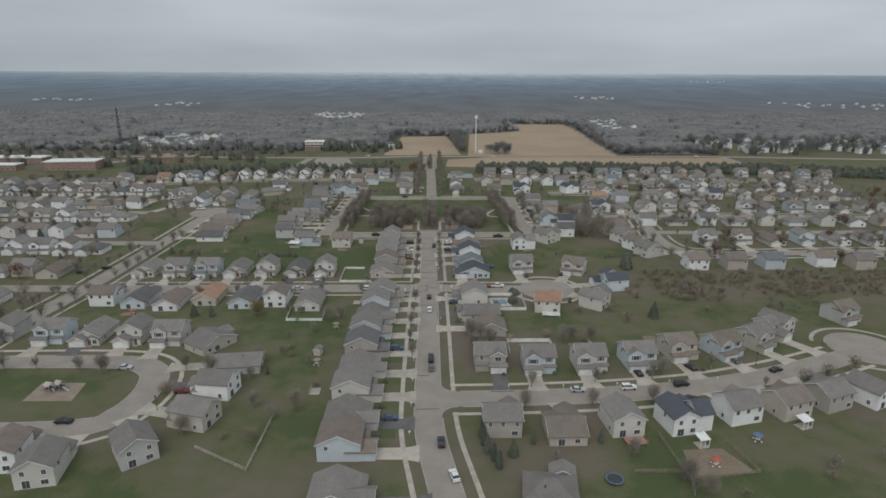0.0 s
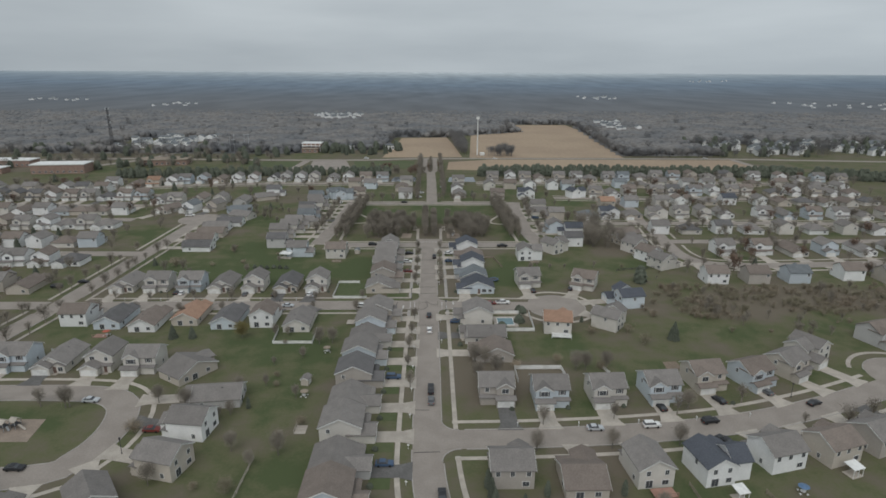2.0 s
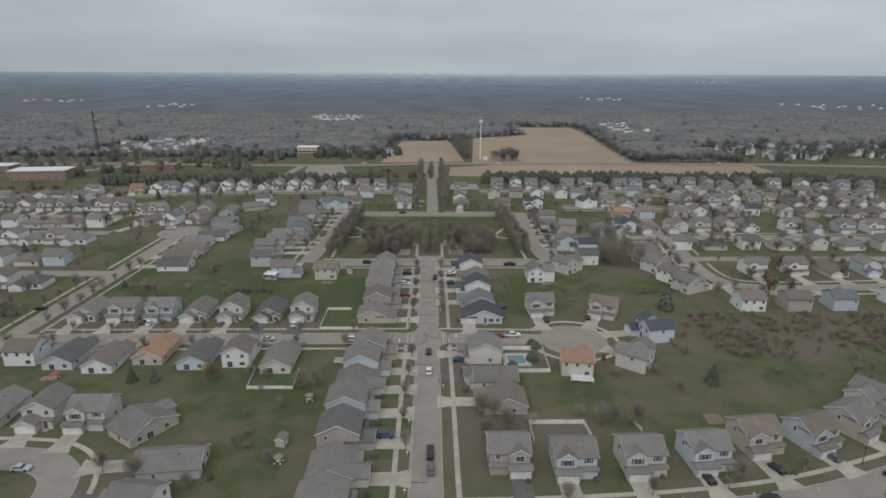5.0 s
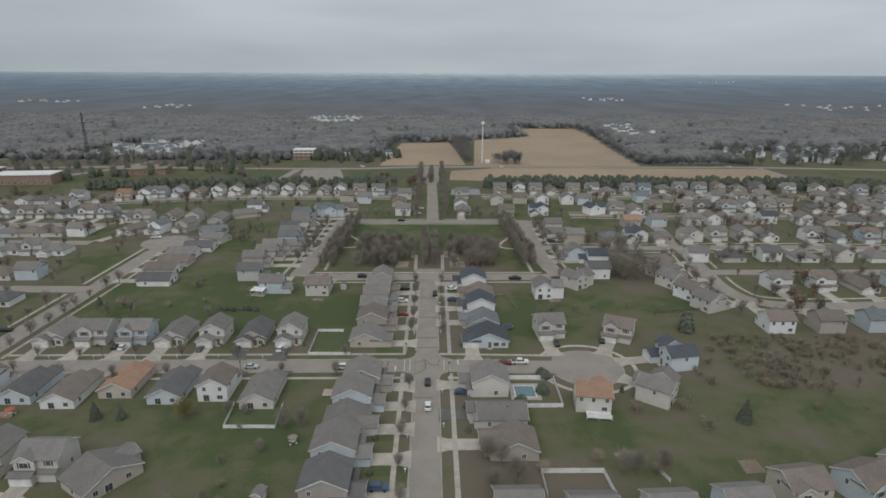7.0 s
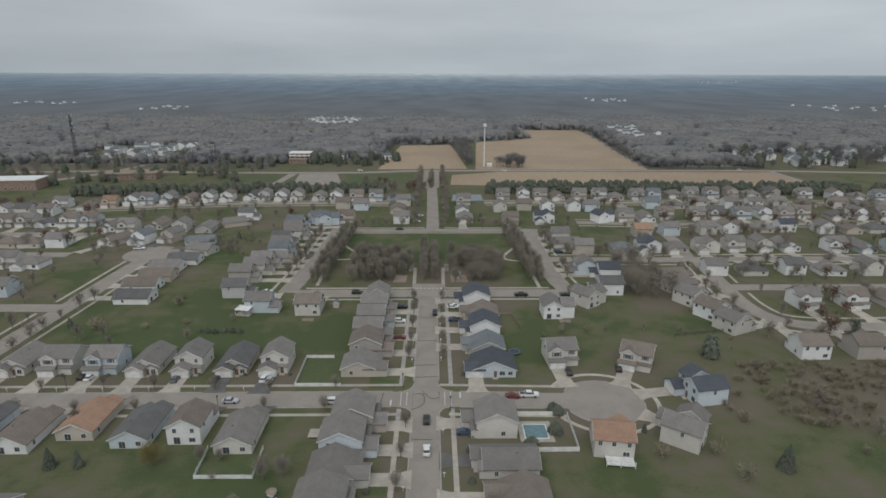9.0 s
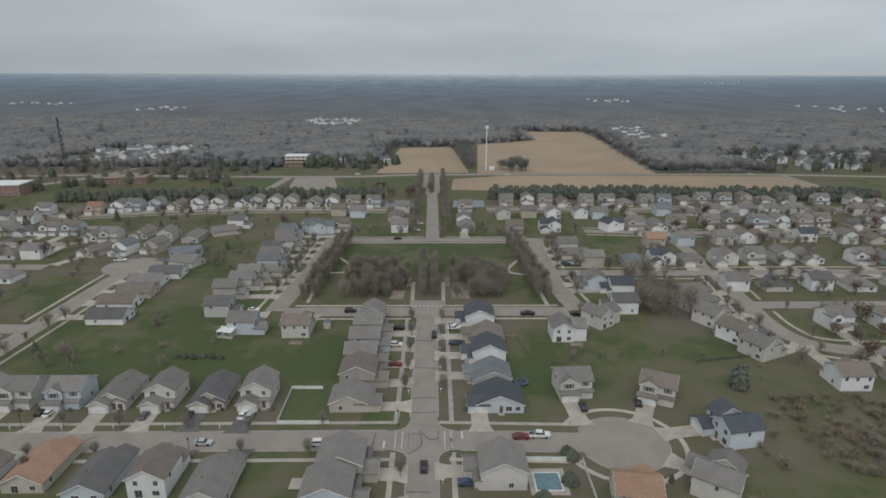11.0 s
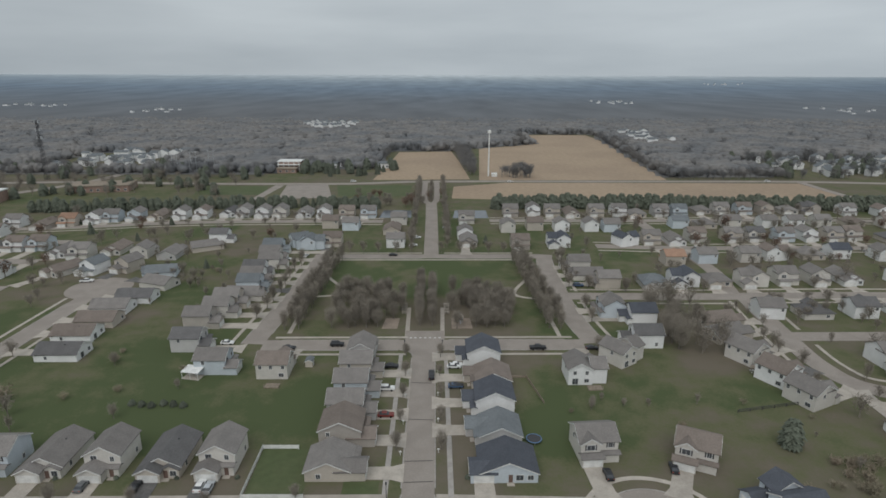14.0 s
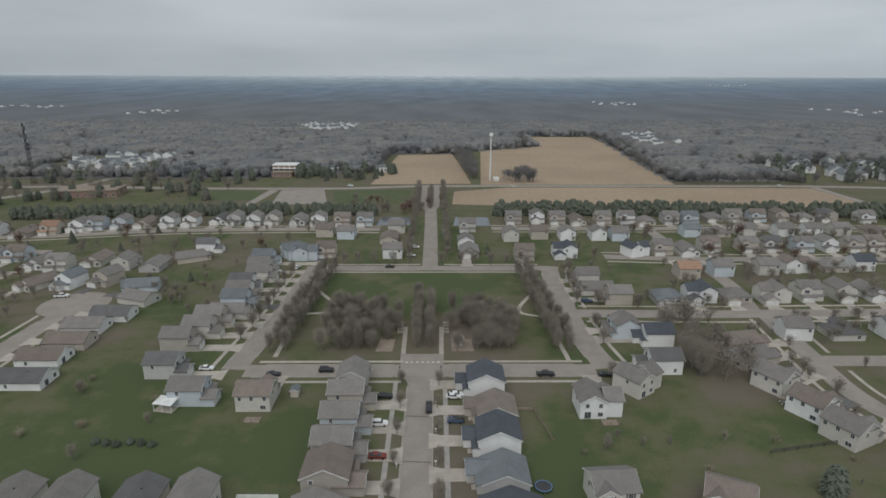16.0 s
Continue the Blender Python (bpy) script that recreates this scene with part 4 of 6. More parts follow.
for k, (x0, x1, y, turn, n, slope) in enumerate([
    (-330, -172, 268, 180, 12, 0.02), (-330, -176, 232, 0, 11, 0.0), (-330, -172, 306, 0, 12, 0.0), (-330, -180, 336, 180, 11, 0.02),
    (-330, -190, 376, 0, 11, 0.0), (-340, -200, 412, 180, 11, 0.0), (-350, -205, 455, 0, 11, 0.02), (-360, -250, 486, 180, 8, 0.0),
    (-280, -175, 196, 180, 7, 0.0), (-270, -172, 160, 0, 6, 0.0),
]):
    fill_row(x0, x1, y, turn, n, "houses of the western streets", 40 + k, slope)
for k, (x0, x1, y, turn, n, slope) in enumerate([
    (214, 330, 402, 0, 7, -0.05), (130, 300, 364, 180, 9, 0.0), (150, 300, 322, 0, 8, 0.0), (235, 320, 282, 180, 5, 0.05), (232, 330, 440, 180, 6, 0.0),
    (264, 340, 474, 0, 5, 0.0), (286, 350, 506, 180, 4, -0.05), (302, 370, 536, 0, 4, -0.1), (135, 152, 436, 180, 1, 0), (122, 150, 470, 0, 2, 0),
]):
    fill_row(x0, x1, y, turn, n, "houses of the eastern streets", 70 + k, slope)


# ---- trees ----
def bare_crown(seed, height, spread, base, twigs, thick=0.06, droop=0.0):
    """Limbs and a haze of thin twigs round a tapered trunk, as triangles."""
    rnd = random.Random(seed)
    tips = []
    verts, faces = [], []

    def limb(a, b, r0, r1):
        way = (b - a).normalized()
        u = way.orthogonal().normalized()
        w = way.cross(u)
        k = len(verts)
        for p, r in ((a, r0), (b, r1)):
            for q in range(3):
                verts.append(tuple(p + (u * math.cos(q * 2.094) + w * math.sin(q * 2.094)) * r))
        for q in range(3):
            faces.append((k + q, k + (q + 1) % 3, k + 3 + (q + 1) % 3, k + 3 + q))

    for i in range(11):
        z = base + (height * 0.6 - base) * rnd.random() ** 1.2
        a = Vector((0, 0, z))
        ang = i * 2.4 + rnd.uniform(-0.4, 0.4)
        up = rnd.uniform(0.35, 0.95)
        reach = spread * rnd.uniform(0.55, 1.0) * (1 - 0.35 * up)
        b = Vector((math.cos(ang) * reach * 0.6, math.sin(ang) * reach * 0.6, z + (height - z) * up * 0.6))
        c = b + Vector((math.cos(ang + rnd.uniform(-0.5, 0.5)) * reach * 0.4, math.sin(ang) * reach * 0.4, (height - b.z) * 0.55))
        limb(a, b, 0.11, 0.07)
        limb(b, c, 0.07, 0.03)
        tips += [(b, 0.6), (c, 0.9), ((b + c) / 2, 0.8), ((a + b) / 2, 0.4)]
    mid, tall = (base + height) / 2 + 0.2, (height - base) / 2
    for i in range(twigs):
        way = Vector((rnd.gauss(0, 1), rnd.gauss(0, 1), rnd.gauss(0.8 - 1.6 * droop, 0.7))).normalized()
        if i % 3 == 0:
            p, f = rnd.choice(tips)
            p = p + Vector((rnd.gauss(0, 0.2), rnd.gauss(0, 0.2), rnd.gauss(0, 0.14))) * spread * f
        else:
            d = Vector((rnd.gauss(0, 1), rnd.gauss(0, 1), rnd.gauss(0, 1))).normalized() * rnd.random() ** 0.4
            lump = 0.84 + 0.16 * math.sin(3 * math.atan2(d.y, d.x) + seed) * math.cos(4 * d.z + seed)
            p = Vector((d.x * spread * lump, d.y * spread * lump, mid + d.z * tall * 0.95))
        q = p + way * rnd.uniform(0.7, 1.8)
        s = way.orthogonal().normalized()
        s.rotate(Euler((0, 0, rnd.uniform(0, 6.28))))
        k = len(verts)
        verts.extend((tuple(p - s * thick), tuple(p + s * thick), tuple(q)))
        faces.append((k, k + 1, k + 2))
    return verts, faces


def needle_crown(seed, height, radius, base, tiers, blunt=0.0, fine=1.0):
    """An evergreen's crown: many drooping sprays in ragged tiers."""
    rnd = random.Random(seed)
    verts, faces = [], []
    tiers = int(tiers * fine)
    for t in range(tiers):
        f = t / (tiers - 1)
        z = base + (height - base) * f
        r = radius * ((1 - blunt) * (1 - f) ** 0.8 + blunt * math.sqrt(max(0.0, 1 - (1.6 * f - 0.6) ** 2)) + 0.05)
        n = max(6, int(16 * fine * (1 - 0.6 * f)))
        for i in range(n):
            ang = i * math.tau / n + rnd.uniform(-0.3, 0.3)
            reach = r * rnd.uniform(0.85 - 0.15 * fine, 1.15)
            out = Vector((math.cos(ang), math.sin(ang), 0))
            side = Vector((-out.y, out.x, 0)) * reach * rnd.uniform(0.25, 0.42) / fine
            a = Vector((0, 0, z + rnd.uniform(0.1, 0.5)))
            tip = out * reach + Vector((0, 0, z - reach * rnd.uniform(0.15, 0.4)))
            m = out * reach * 0.6 + Vector((0, 0, z + rnd.uniform(-0.1, 0.2)))
            k = len(verts)
            verts.extend((tuple(a), tuple(m + side), tuple(tip), tuple(m - side), tuple(m + Vector((0, 0, 0.35 * r * 0.5)))))
            faces.extend(((k, k + 1, k + 4), (k + 1, k + 2, k + 4), (k + 2, k + 3, k + 4), (k + 3, k, k + 4), (k, k + 3, k + 2, k + 1)))
    return verts, faces


TREES = {}
TREE_KINDS = {
    "maple": ("leafless grey-brown deciduous tree on grass", 8.5, 3.1, 1.6, 2300, TWIG, 0.032),
    "street": ("slim young leafless street tree in the verge", 6.5, 2.0, 1.5, 1100, TWIG, 0.028),
    "big": ("tall leafless deciduous tree with a broad crown", 12.5, 5.0, 2.2, 3400, TWIG, 0.036),
    "pear": ("dense upright leafless tree with a narrow crown", 9.5, 2.2, 1.2, 2400, TWIG, 0.03),
    "oak": ("tree that keeps its rusty brown leaves", 9.5, 4.0, 1.8, 1500, RUST, 0.1),
    "willow": ("yellowing willow with hanging twigs", 8.0, 4.2, 1.5, 2600, GOLD, 0.05),
    "brush": ("leafless brown scrub bush", 3.4, 2.6, 0.1, 900, SCRUB, 0.03),
}
GREEN_KINDS = {
    "pine": ("broad dark green pine", 10.0, 3.9, 0.8, 13, 0.9),
    "spruce": ("conical dark green spruce", 9.0, 2.9, 0.5, 14, 0.1),
    "cedar": ("narrow dark green columnar evergreen", 5.5, 1.1, 0.2, 11, 0.7),
    "shrub": ("low rounded dark green evergreen shrub", 1.5, 1.1, 0.0, 6, 1.0),
}


def tree(kind, x, y, size=1.0, turn=0.0, group=""):
    m = pose(x, y, 0, 0, 0, turn) @ Matrix.Diagonal((size, size, size, 1))
    key = (kind, int(abs(x * 7 + y * 3)) % 3)
    if key not in TREES:
        ob = empty("tree" if kind not in ("shrub", "brush") else "bush")
        seed = 11 * key[1] + len(kind) * 5 + ord(kind[0])
        if kind in TREE_KINDS:
            label, h, spread, base, twigs, mat, thick = TREE_KINDS[kind]
            verts, faces = bare_crown(seed, h, spread, base, twigs, thick, 0.5 if kind == "willow" else 0)
            raw("crown", verts, faces, mat, ob)
            bm = tube(bmesh.new(), (0, 0, -0.1), (0, 0, h * 0.62), 0.024 * h, 0.006 * h)
        else:
            label, h, r, base, tiers, blunt = GREEN_KINDS[kind]
            verts, faces = needle_crown(seed, h, r, base, tiers, blunt, 2.0)
            raw("crown", verts, faces, NEEDLES, ob)
            bm = tube(bmesh.new(), (0, 0, -0.1), (0, 0, h * 0.8), 0.022 * h, 0.005 * h)
        part("trunk", bm, BARK, ob)
        tagged(ob, label, "bush" if kind in ("shrub", "brush") else "tree")
        TREES[key] = ob
        ob.matrix_basis = m
    else:
        src = TREES[key]
        keep = src.scale.copy()
        src.scale = (1, 1, 1)
        ob = copy_thing(src, m)
        src.scale = keep
    if group:
        ob["group"] = group
    return ob


RND = random.Random(5)


FAR_TREES, FAR_SHAPES = {}, {}


def far_tree(kind, x, y, size, turn):
    """A tree too far off to pick apart, joined with its like."""
    verts, faces = FAR_TREES.setdefault(kind if kind in GREEN_KINDS or kind in ("oak", "brush") else "wood" if y > 670 else "bare", ([], []))
    seed = 3 + int(abs(x)) % 4
    h = (TREE_KINDS.get(kind) or GREEN_KINDS[kind])[1]
    if (kind, seed) in FAR_SHAPES:
        v, f = FAR_SHAPES[kind, seed]
    elif kind in TREE_KINDS:
        _, h, spread, base, twigs, _, thick = TREE_KINDS[kind]
        v, f = bare_crown(seed, h, spread, base, int(min(twigs, 2400) * 0.14), thick * 3.9)
    else:
        _, h, r, base, tiers, blunt = GREEN_KINDS[kind]
        v, f = needle_crown(seed, h, r, base, tiers, blunt)
    FAR_SHAPES[kind, seed] = v, f
    k, c, s = len(verts), math.cos(turn) * size, math.sin(turn) * size
    w = 0.2 * size
    verts.extend((x + p[0] * c - p[1] * s, y + p[0] * s + p[1] * c, p[2] * size) for p in v)
    faces.extend(tuple(i + k for i in q) for q in f)
    k = len(verts)
    verts.extend(((x - w, y, 0), (x + w, y - w, 0), (x + w, y + w, 0), (x, y, h * size * 0.7)))
    faces.extend(((k, k + 1, k + 3), (k + 1, k + 2, k + 3), (k + 2, k, k + 3)))


def plant(kind, x, y, size, turn, group):
    if near_street(Vector((x, y, 0)), None, 0.5):
        return
    if y > 397 or x < -112 or x > 96 or (kind in ("brush", "street") and x > 60):
        far_tree(kind, x, y, size, radians(turn))
    else:
        tree(kind, x, y, size, turn, group)


def scatter(n, x0, x1, y0, y1, kinds, group, low=0.7, high=1.15, keep=lambda x, y: True):
    done = 0
    while done < n:
        x, y = RND.uniform(x0, x1), RND.uniform(y0, y1)
        done += 1
        if keep(x, y):
            plant(RND.choice(kinds), x, y, RND.uniform(low, high), RND.uniform(0, 360), group)


def along(points, step, kinds, group, low=0.8, high=1.1, jitter=0.6):
    line, gone = smooth_line(points, 1.0), 0.0
    for p, q in zip(line, line[1:]):
        gone += (q - p).length
        if gone >= step:
            gone = 0.0
            plant(RND.choice(kinds), q.x + RND.uniform(-jitter, jitter), q.y + RND.uniform(-jitter, jitter), RND.uniform(low, high), RND.uniform(0, 360), group)


# the park
scatter(48, -36, -9, 350, 388, ("maple", "pear"), "park grove", 0.8, 1.1)
scatter(48, 10, 36, 350, 388, ("maple", "pear"), "park grove", 0.8, 1.1)
along([(-2.2, 350), (-2.2, 398)], 4.0, ("pear",), "park avenue trees")
along([(2.8, 350), (2.8, 398)], 4.0, ("pear",), "park avenue trees")
for d in (-53, -48.5):
    along([(d, 346), (d + 4, 438)], 4.2, ("pear",), "trees round the park")
for d in (53, 48.5):
    along([(d, 346), (d - 4, 438)], 4.2, ("pear",), "trees round the park")
along([(-44, 440), (44, 440)], 9, ("maple",), "trees round the park", 0.7, 0.85)
along([(-50, 449), (50, 449)], 8, ("maple",), "trees round the park", 0.75, 0.9)
along([(-67, 352), (-64.5, 385), (-63.5, 440)], 9, ("maple", "pear"), "street trees", 0.75, 0.95, 1.0)
along([(67.5, 345), (66, 385), (68, 440)], 12, ("maple",), "street trees", 0.7, 0.9, 1.0)
# the boulevard
for d in (-9, 11):
    along([(d, 452), (d, 660)], 6.5, ("maple", "pear"), "boulevard trees")
along([(1, 545), (1, 640)], 6, ("pear",), "boulevard trees", 0.7, 0.9)
# evergreens against the fields
along([(42, 557), (200, 556), (330, 548), (430, 520), (520, 470)], 3.3, ("pine",), "pine row", 0.9, 1.2, 1.4)
along([(-276, 545), (-140, 557), (-36, 557)], 3.0, ("pine", "pine", "pine", "spruce"), "pine row", 0.75, 1.05, 2.0)
# scrub behind the east street
def thicket(x, y):
    """Where the scrub stands thick: along the back of the houses, with clearings towards the street."""
    return noise.noise((x / 26, y / 16, 3)) + 0.5 * noise.noise((x / 8, y / 8, 9)) + (y - 236) / 30 > 0.08


scatter(90, 86, 122, 206, 262, ("brush",), "scrub", 0.4, 0.8, thicket)
scatter(1000, 104, 260, 206, 270, ("brush",), "scrub", 0.3, 0.75, thicket)
scatter(60, 104, 260, 206, 270, ("brush", "street", "maple"), "scrub", 0.4, 0.8)
scatter(20, 8, 60, 180, 200, ("brush", "maple"), "back-garden trees", 0.6, 1.0, lambda x, y: y > 192)
scatter(26, 90, 110, 318, 380, ("big", "maple"), "trees behind the houses", 0.8, 1.1)
# gardens and verges
for line in ([(-6, 170), (-6, 240)], [(6, 262), (6, 332)], [(-6, 262), (-6, 332)]):
    along(line, 13, ("street",), "street trees", 0.6, 0.9)
for y in (243.5, 255.5):
    along([(-150, y), (-12, y)], 17, ("street",), "street trees", 0.6, 0.9, 1.5)
along([(10, 163), (60, 166), (110, 178)], 21, ("street",), "street trees", 0.7, 1.0, 1.5)
along([(10, 150), (60, 152), (110, 164)], 19, ("street", "maple"), "street trees", 0.6, 0.8, 1.5)
for s in (-7.5, 7.5):
    along([(-162 + s, 120), (-158 + s, 200), (-153 + s, 249), (-151 + s, 287), (-149 + s, 330)], 9, ("maple", "maple", "street"), "street trees", 0.6, 0.95, 1.5)
scatter(14, -150, -95, 172, 178, ("street",), "street trees")
scatter(330, -345, -160, 170, 530, ("maple", "maple", "pear", "big", "maple", "maple", "maple", "maple", "oak", "spruce"), "trees of the western streets", 0.5, 0.9)
scatter(420, 120, 360, 285, 545, ("maple", "maple", "maple", "street", "maple", "pear", "big", "maple", "maple", "oak"), "trees of the eastern streets", 0.5, 0.9)
scatter(70, -158, -70, 395, 545, ("maple", "street"), "trees of the western streets", 0.5, 0.9)
scatter(45, 66, 122, 375, 545, ("maple", "street"), "trees of the eastern streets", 0.5, 0.9)


def join_far_trees():
    for kind, (verts, faces) in FAR_TREES.items():
        mat, label = {"wood": (WOODS, "leafless trees standing out of the woods"), "brush": (SCRUB, "brown scrub bushes behind the houses"), "bare": (TWIG, "leafless trees among the far houses"), "oak": (RUST, "rusty-leaved trees among the far houses")}.get(kind, (NEEDLES, "dark evergreens against the far fields"))
        tagged(raw("far_trees", verts, faces, mat), label, "trees", kind="stuff")


# ---- woods and far country ----
def in_field(x, y):
    if 672 < y < 870 and -54 < x < 30:
        return True
    if 672 < y < 1070 and 43 <= x < 255 and x < 219 + (y - 676) * 0.075 and (y < 896 + (x - 60) * 0.6 or x > 138):
        return True
    return y < 672


def build_woods(name, n, x0, x1, y0, y1, size, seed, material, label, keep):
    """Far woods: many ragged bare crowns, too many to count."""
    rnd = random.Random(seed)
    verts, faces = [], []
    made = 0
    while made < n:
        y = y0 + (y1 - y0) * rnd.random()
        x = rnd.uniform(x0, x1) * (0.35 + 0.65 * y / y1)
        made += 1
        if not keep(x, y):
            continue
        h, r = size * rnd.uniform(0.75, 1.1), size * rnd.uniform(0.45, 0.75)
        lift = 52 * max(0.0, min(1.0, (math.hypot(x, y) - 2300) / 2450)) ** 1.3
        k = len(verts)
        ring = 6
        for z, f in ((0.1, 0.7), (0.55, 1.0), (0.85, 0.7)):
            for i in range(ring):
                a = i * math.tau / ring + rnd.uniform(-0.3, 0.3)
                s = r * f * rnd.uniform(0.65, 1.2)
                verts.append((x + math.cos(a) * s, y + math.sin(a) * s, lift + h * (z + rnd.uniform(-0.05, 0.05))))
        verts.append((x, y, lift + h))
        for j in range(2):
            for i in range(ring):
                p, q = k + j * ring + i, k + j * ring + (i + 1) % ring
                faces.append((p, q, q + ring, p + ring))
        for i in range(ring):
            faces.append((k + 2 * ring + i, k + 2 * ring + (i + 1) % ring, k + 3 * ring))
    return tagged(raw(name, verts, faces, material, smooth=True), label, "woods", kind="stuff")


def wooded(x, y):
    if in_field(x, y) or (x > 330 and y < 800 and x < 640) or (-150 < x < -54 and y < 735) or (x <= -150 and y < 705):
        return False
    if y < 692 or (28 < x < 45 and y < 885):
        return False
    return not (-400 < x < -280 and 725 < y < 850)


build_woods("near_woods", 13000, -950, 1000, 674, 1300, 8.5, 3, WOODS, "leafless grey-brown woods beyond the highway", wooded)


def canopy(name, x_of, ys, columns, rough, keep, material, label, category, kind, high=6.0):
    """A closed sheet of treetops, gently uneven, lifted with the far ground to fit the camera's horizon."""
    verts, faces = [], []
    for y in ys:
        for i in range(columns + 1):
            x = x_of(y) * (2 * i / columns - 1)
            lift = 52 * max(0.0, min(1.0, (math.hypot(x, y) - 2300) / 2450)) ** 1.3
            edge = not all(keep(x + a, y + b) for a, b in ((22, 0), (-22, 0), (0, 16), (0, -16))) or y == ys[0]
            verts.append((x, y, 0.2 if edge else lift + high + rough * noise.noise((x / 28, y / 28, 0)) + rough * 0.7 * noise.noise((x / 9, y / 9, 5))))
    for j in range(len(ys) - 1):
        for i in range(columns):
            k = j * (columns + 1) + i
            cx, cy = verts[k][0], verts[k][1]
            if keep(cx, cy) or keep(cx + 10, cy + 6):
                faces.append((k, k + 1, k + columns + 2, k + columns + 1))
    return tagged(raw(name, verts, faces, material, smooth=True), label, category, kind=kind)


canopy("woods_canopy", lambda y: 0.9 * y, [680 + 6.5 * k for k in range(88)], 200, 1.9, wooded, WOODS, "closed canopy of leafless grey-brown woods", "woods", "stuff", 6.5)
canopy("backdrop", lambda y: 1.02 * y, [1230 + 9 * k + 0.09 * k * k for k in range(160)], 190, 0.9, lambda x, y: True, HAZED_COUNTRY, "wooded country reaching to the horizon, with haze painted into its colour", "backdrop", "structure", 7.0)


# the ragged edge of the woods towards the fields and the highway
for points in ([(222, 676), (226, 795), (240, 960), (239, 1062)], [(222, 675), (330, 676)], [(236, 1066), (138, 1066), (118, 938), (58, 900)], [(39, 690), (37, 800), (34, 880)], [(36, 700), (33, 800), (30, 880)], [(42, 700), (41, 890)], [(222, 684), (330, 684)], [(33, 872), (-44, 866), (-50, 790)], [(-54, 745), (-150, 742)], [(-150, 712), (-280, 712)]):
    along(points, 5.5, ("big", "maple"), "edge of the woods", 0.75, 1.05, 3.0)


# ---- vehicles ----
PAINTS = {"black": (0.035, 0.036, 0.04), "grey": (0.15, 0.155, 0.16), "white": (0.75, 0.75, 0.74), "silver": (0.48, 0.50, 0.52), "blue": (0.07, 0.11, 0.18), "red": (0.19, 0.045, 0.04)}
CARS = {}


def profile(bm, outline, half, inset=0.0, top=None):
    """A closed side outline swept across the car; points above top are drawn in."""
    sides = []
    for s in (-1, 1):
        sides.append([bm.verts.new((x, s * (half - (inset if top is not None and z > top else 0)), z)) for x, z in outline])
    n = len(outline)
    bm.faces.new(sides[0][::-1])
    bm.faces.new(sides[1])
    for i in range(n):
        bm.faces.new((sides[0][i], sides[0][(i + 1) % n], sides[1][(i + 1) % n], sides[1][i]))
    return bm


def make_car(kind, colour):
    ob = empty("car" if kind != 1 else "pickup_truck")
    paint = surface("car_paint_" + colour, PAINTS[colour], rough=0.3, vary=0.04, scale=0.5, fine=2, amount=0.2)
    if kind == 0:
        length, high = 4.6, 1.45
        body = [(-2.3, 0.3), (2.3, 0.3), (2.32, 0.65), (2.1, 0.8), (0.9, 0.95), (-1.6, 1.0), (-2.25, 0.95), (-2.32, 0.6)]
        glass = [(1.0, 0.9), (0.25, 1.38), (-1.1, 1.4), (-1.85, 0.98)]
        lid = [(0.3, 1.36), (0.1, 1.45), (-1.0, 1.46), (-1.2, 1.36)]
    elif kind == 1:
        length, high = 5.8, 1.85
        body = [(-2.9, 0.45), (2.9, 0.45), (2.95, 0.95), (2.7, 1.1), (1.5, 1.2), (-2.85, 1.2), (-2.95, 0.8)]
        glass = [(1.5, 1.15), (0.8, 1.75), (-0.9, 1.75), (-1.1, 1.18)]
        lid = [(0.85, 1.73), (0.7, 1.85), (-0.85, 1.85), (-0.95, 1.73)]
    else:
        length, high = 4.9, 1.8
        body = [(-2.45, 0.4), (2.45, 0.4), (2.48, 0.85), (2.2, 1.05), (1.1, 1.15), (-2.4, 1.15), (-2.48, 0.7)]
        glass = [(1.15, 1.1), (0.5, 1.68), (-2.0, 1.7), (-2.35, 1.12)]
        lid = [(0.55, 1.66), (0.4, 1.8), (-2.0, 1.8), (-2.1, 1.66)]
    part("body", profile(bmesh.new(), body, 0.92), paint, ob, f"{colour} painted body")
    part("window_glass", profile(bmesh.new(), glass, 0.86, 0.16, glass[0][1] + 0.1), GLASS_DARK, ob, "dark window glass")
    part("car_roof", profile(bmesh.new(), lid, 0.72), paint, ob)
    if kind == 1:
        part("cargo_bed", boxes((-2.8, -1.25, -0.75, 0.75, 1.1, 1.23)), DARK, ob, "dark open cargo bed")
    for sx in (-1, 1):
        for sy in (-1, 1):
            part("wheel", tube(bmesh.new(), (sx * length * 0.31, sy * 0.72, 0.33), (sx * length * 0.31, sy * 0.95, 0.33), 0.33, 0.33, 12), RUBBER, ob)
    for sy in (-1, 1):
        part("tail_light", boxes((-length / 2 - 0.04, -length / 2 + 0.05, sy * 0.7 - 0.14, sy * 0.7 + 0.14, 0.72, 0.9)), RED, ob)
    word = ("sedan", "pickup truck", "sport utility vehicle")[kind]
    return tagged(ob, f"parked {colour} {word} standing on concrete", "car" if kind != 1 else "truck", "parked vehicles")


def car(x, y, heading, kind, colour):
    m = pose(x, y, 0.14 if near_street(Vector((x, y, 0)), None, 0) else 0.15, 0, 0, heading)
    key = (kind, colour)
    if key not in CARS:
        CARS[key] = make_car(kind, colour)
        CARS[key].matrix_basis = m
    else:
        copy_thing(CARS[key], m)


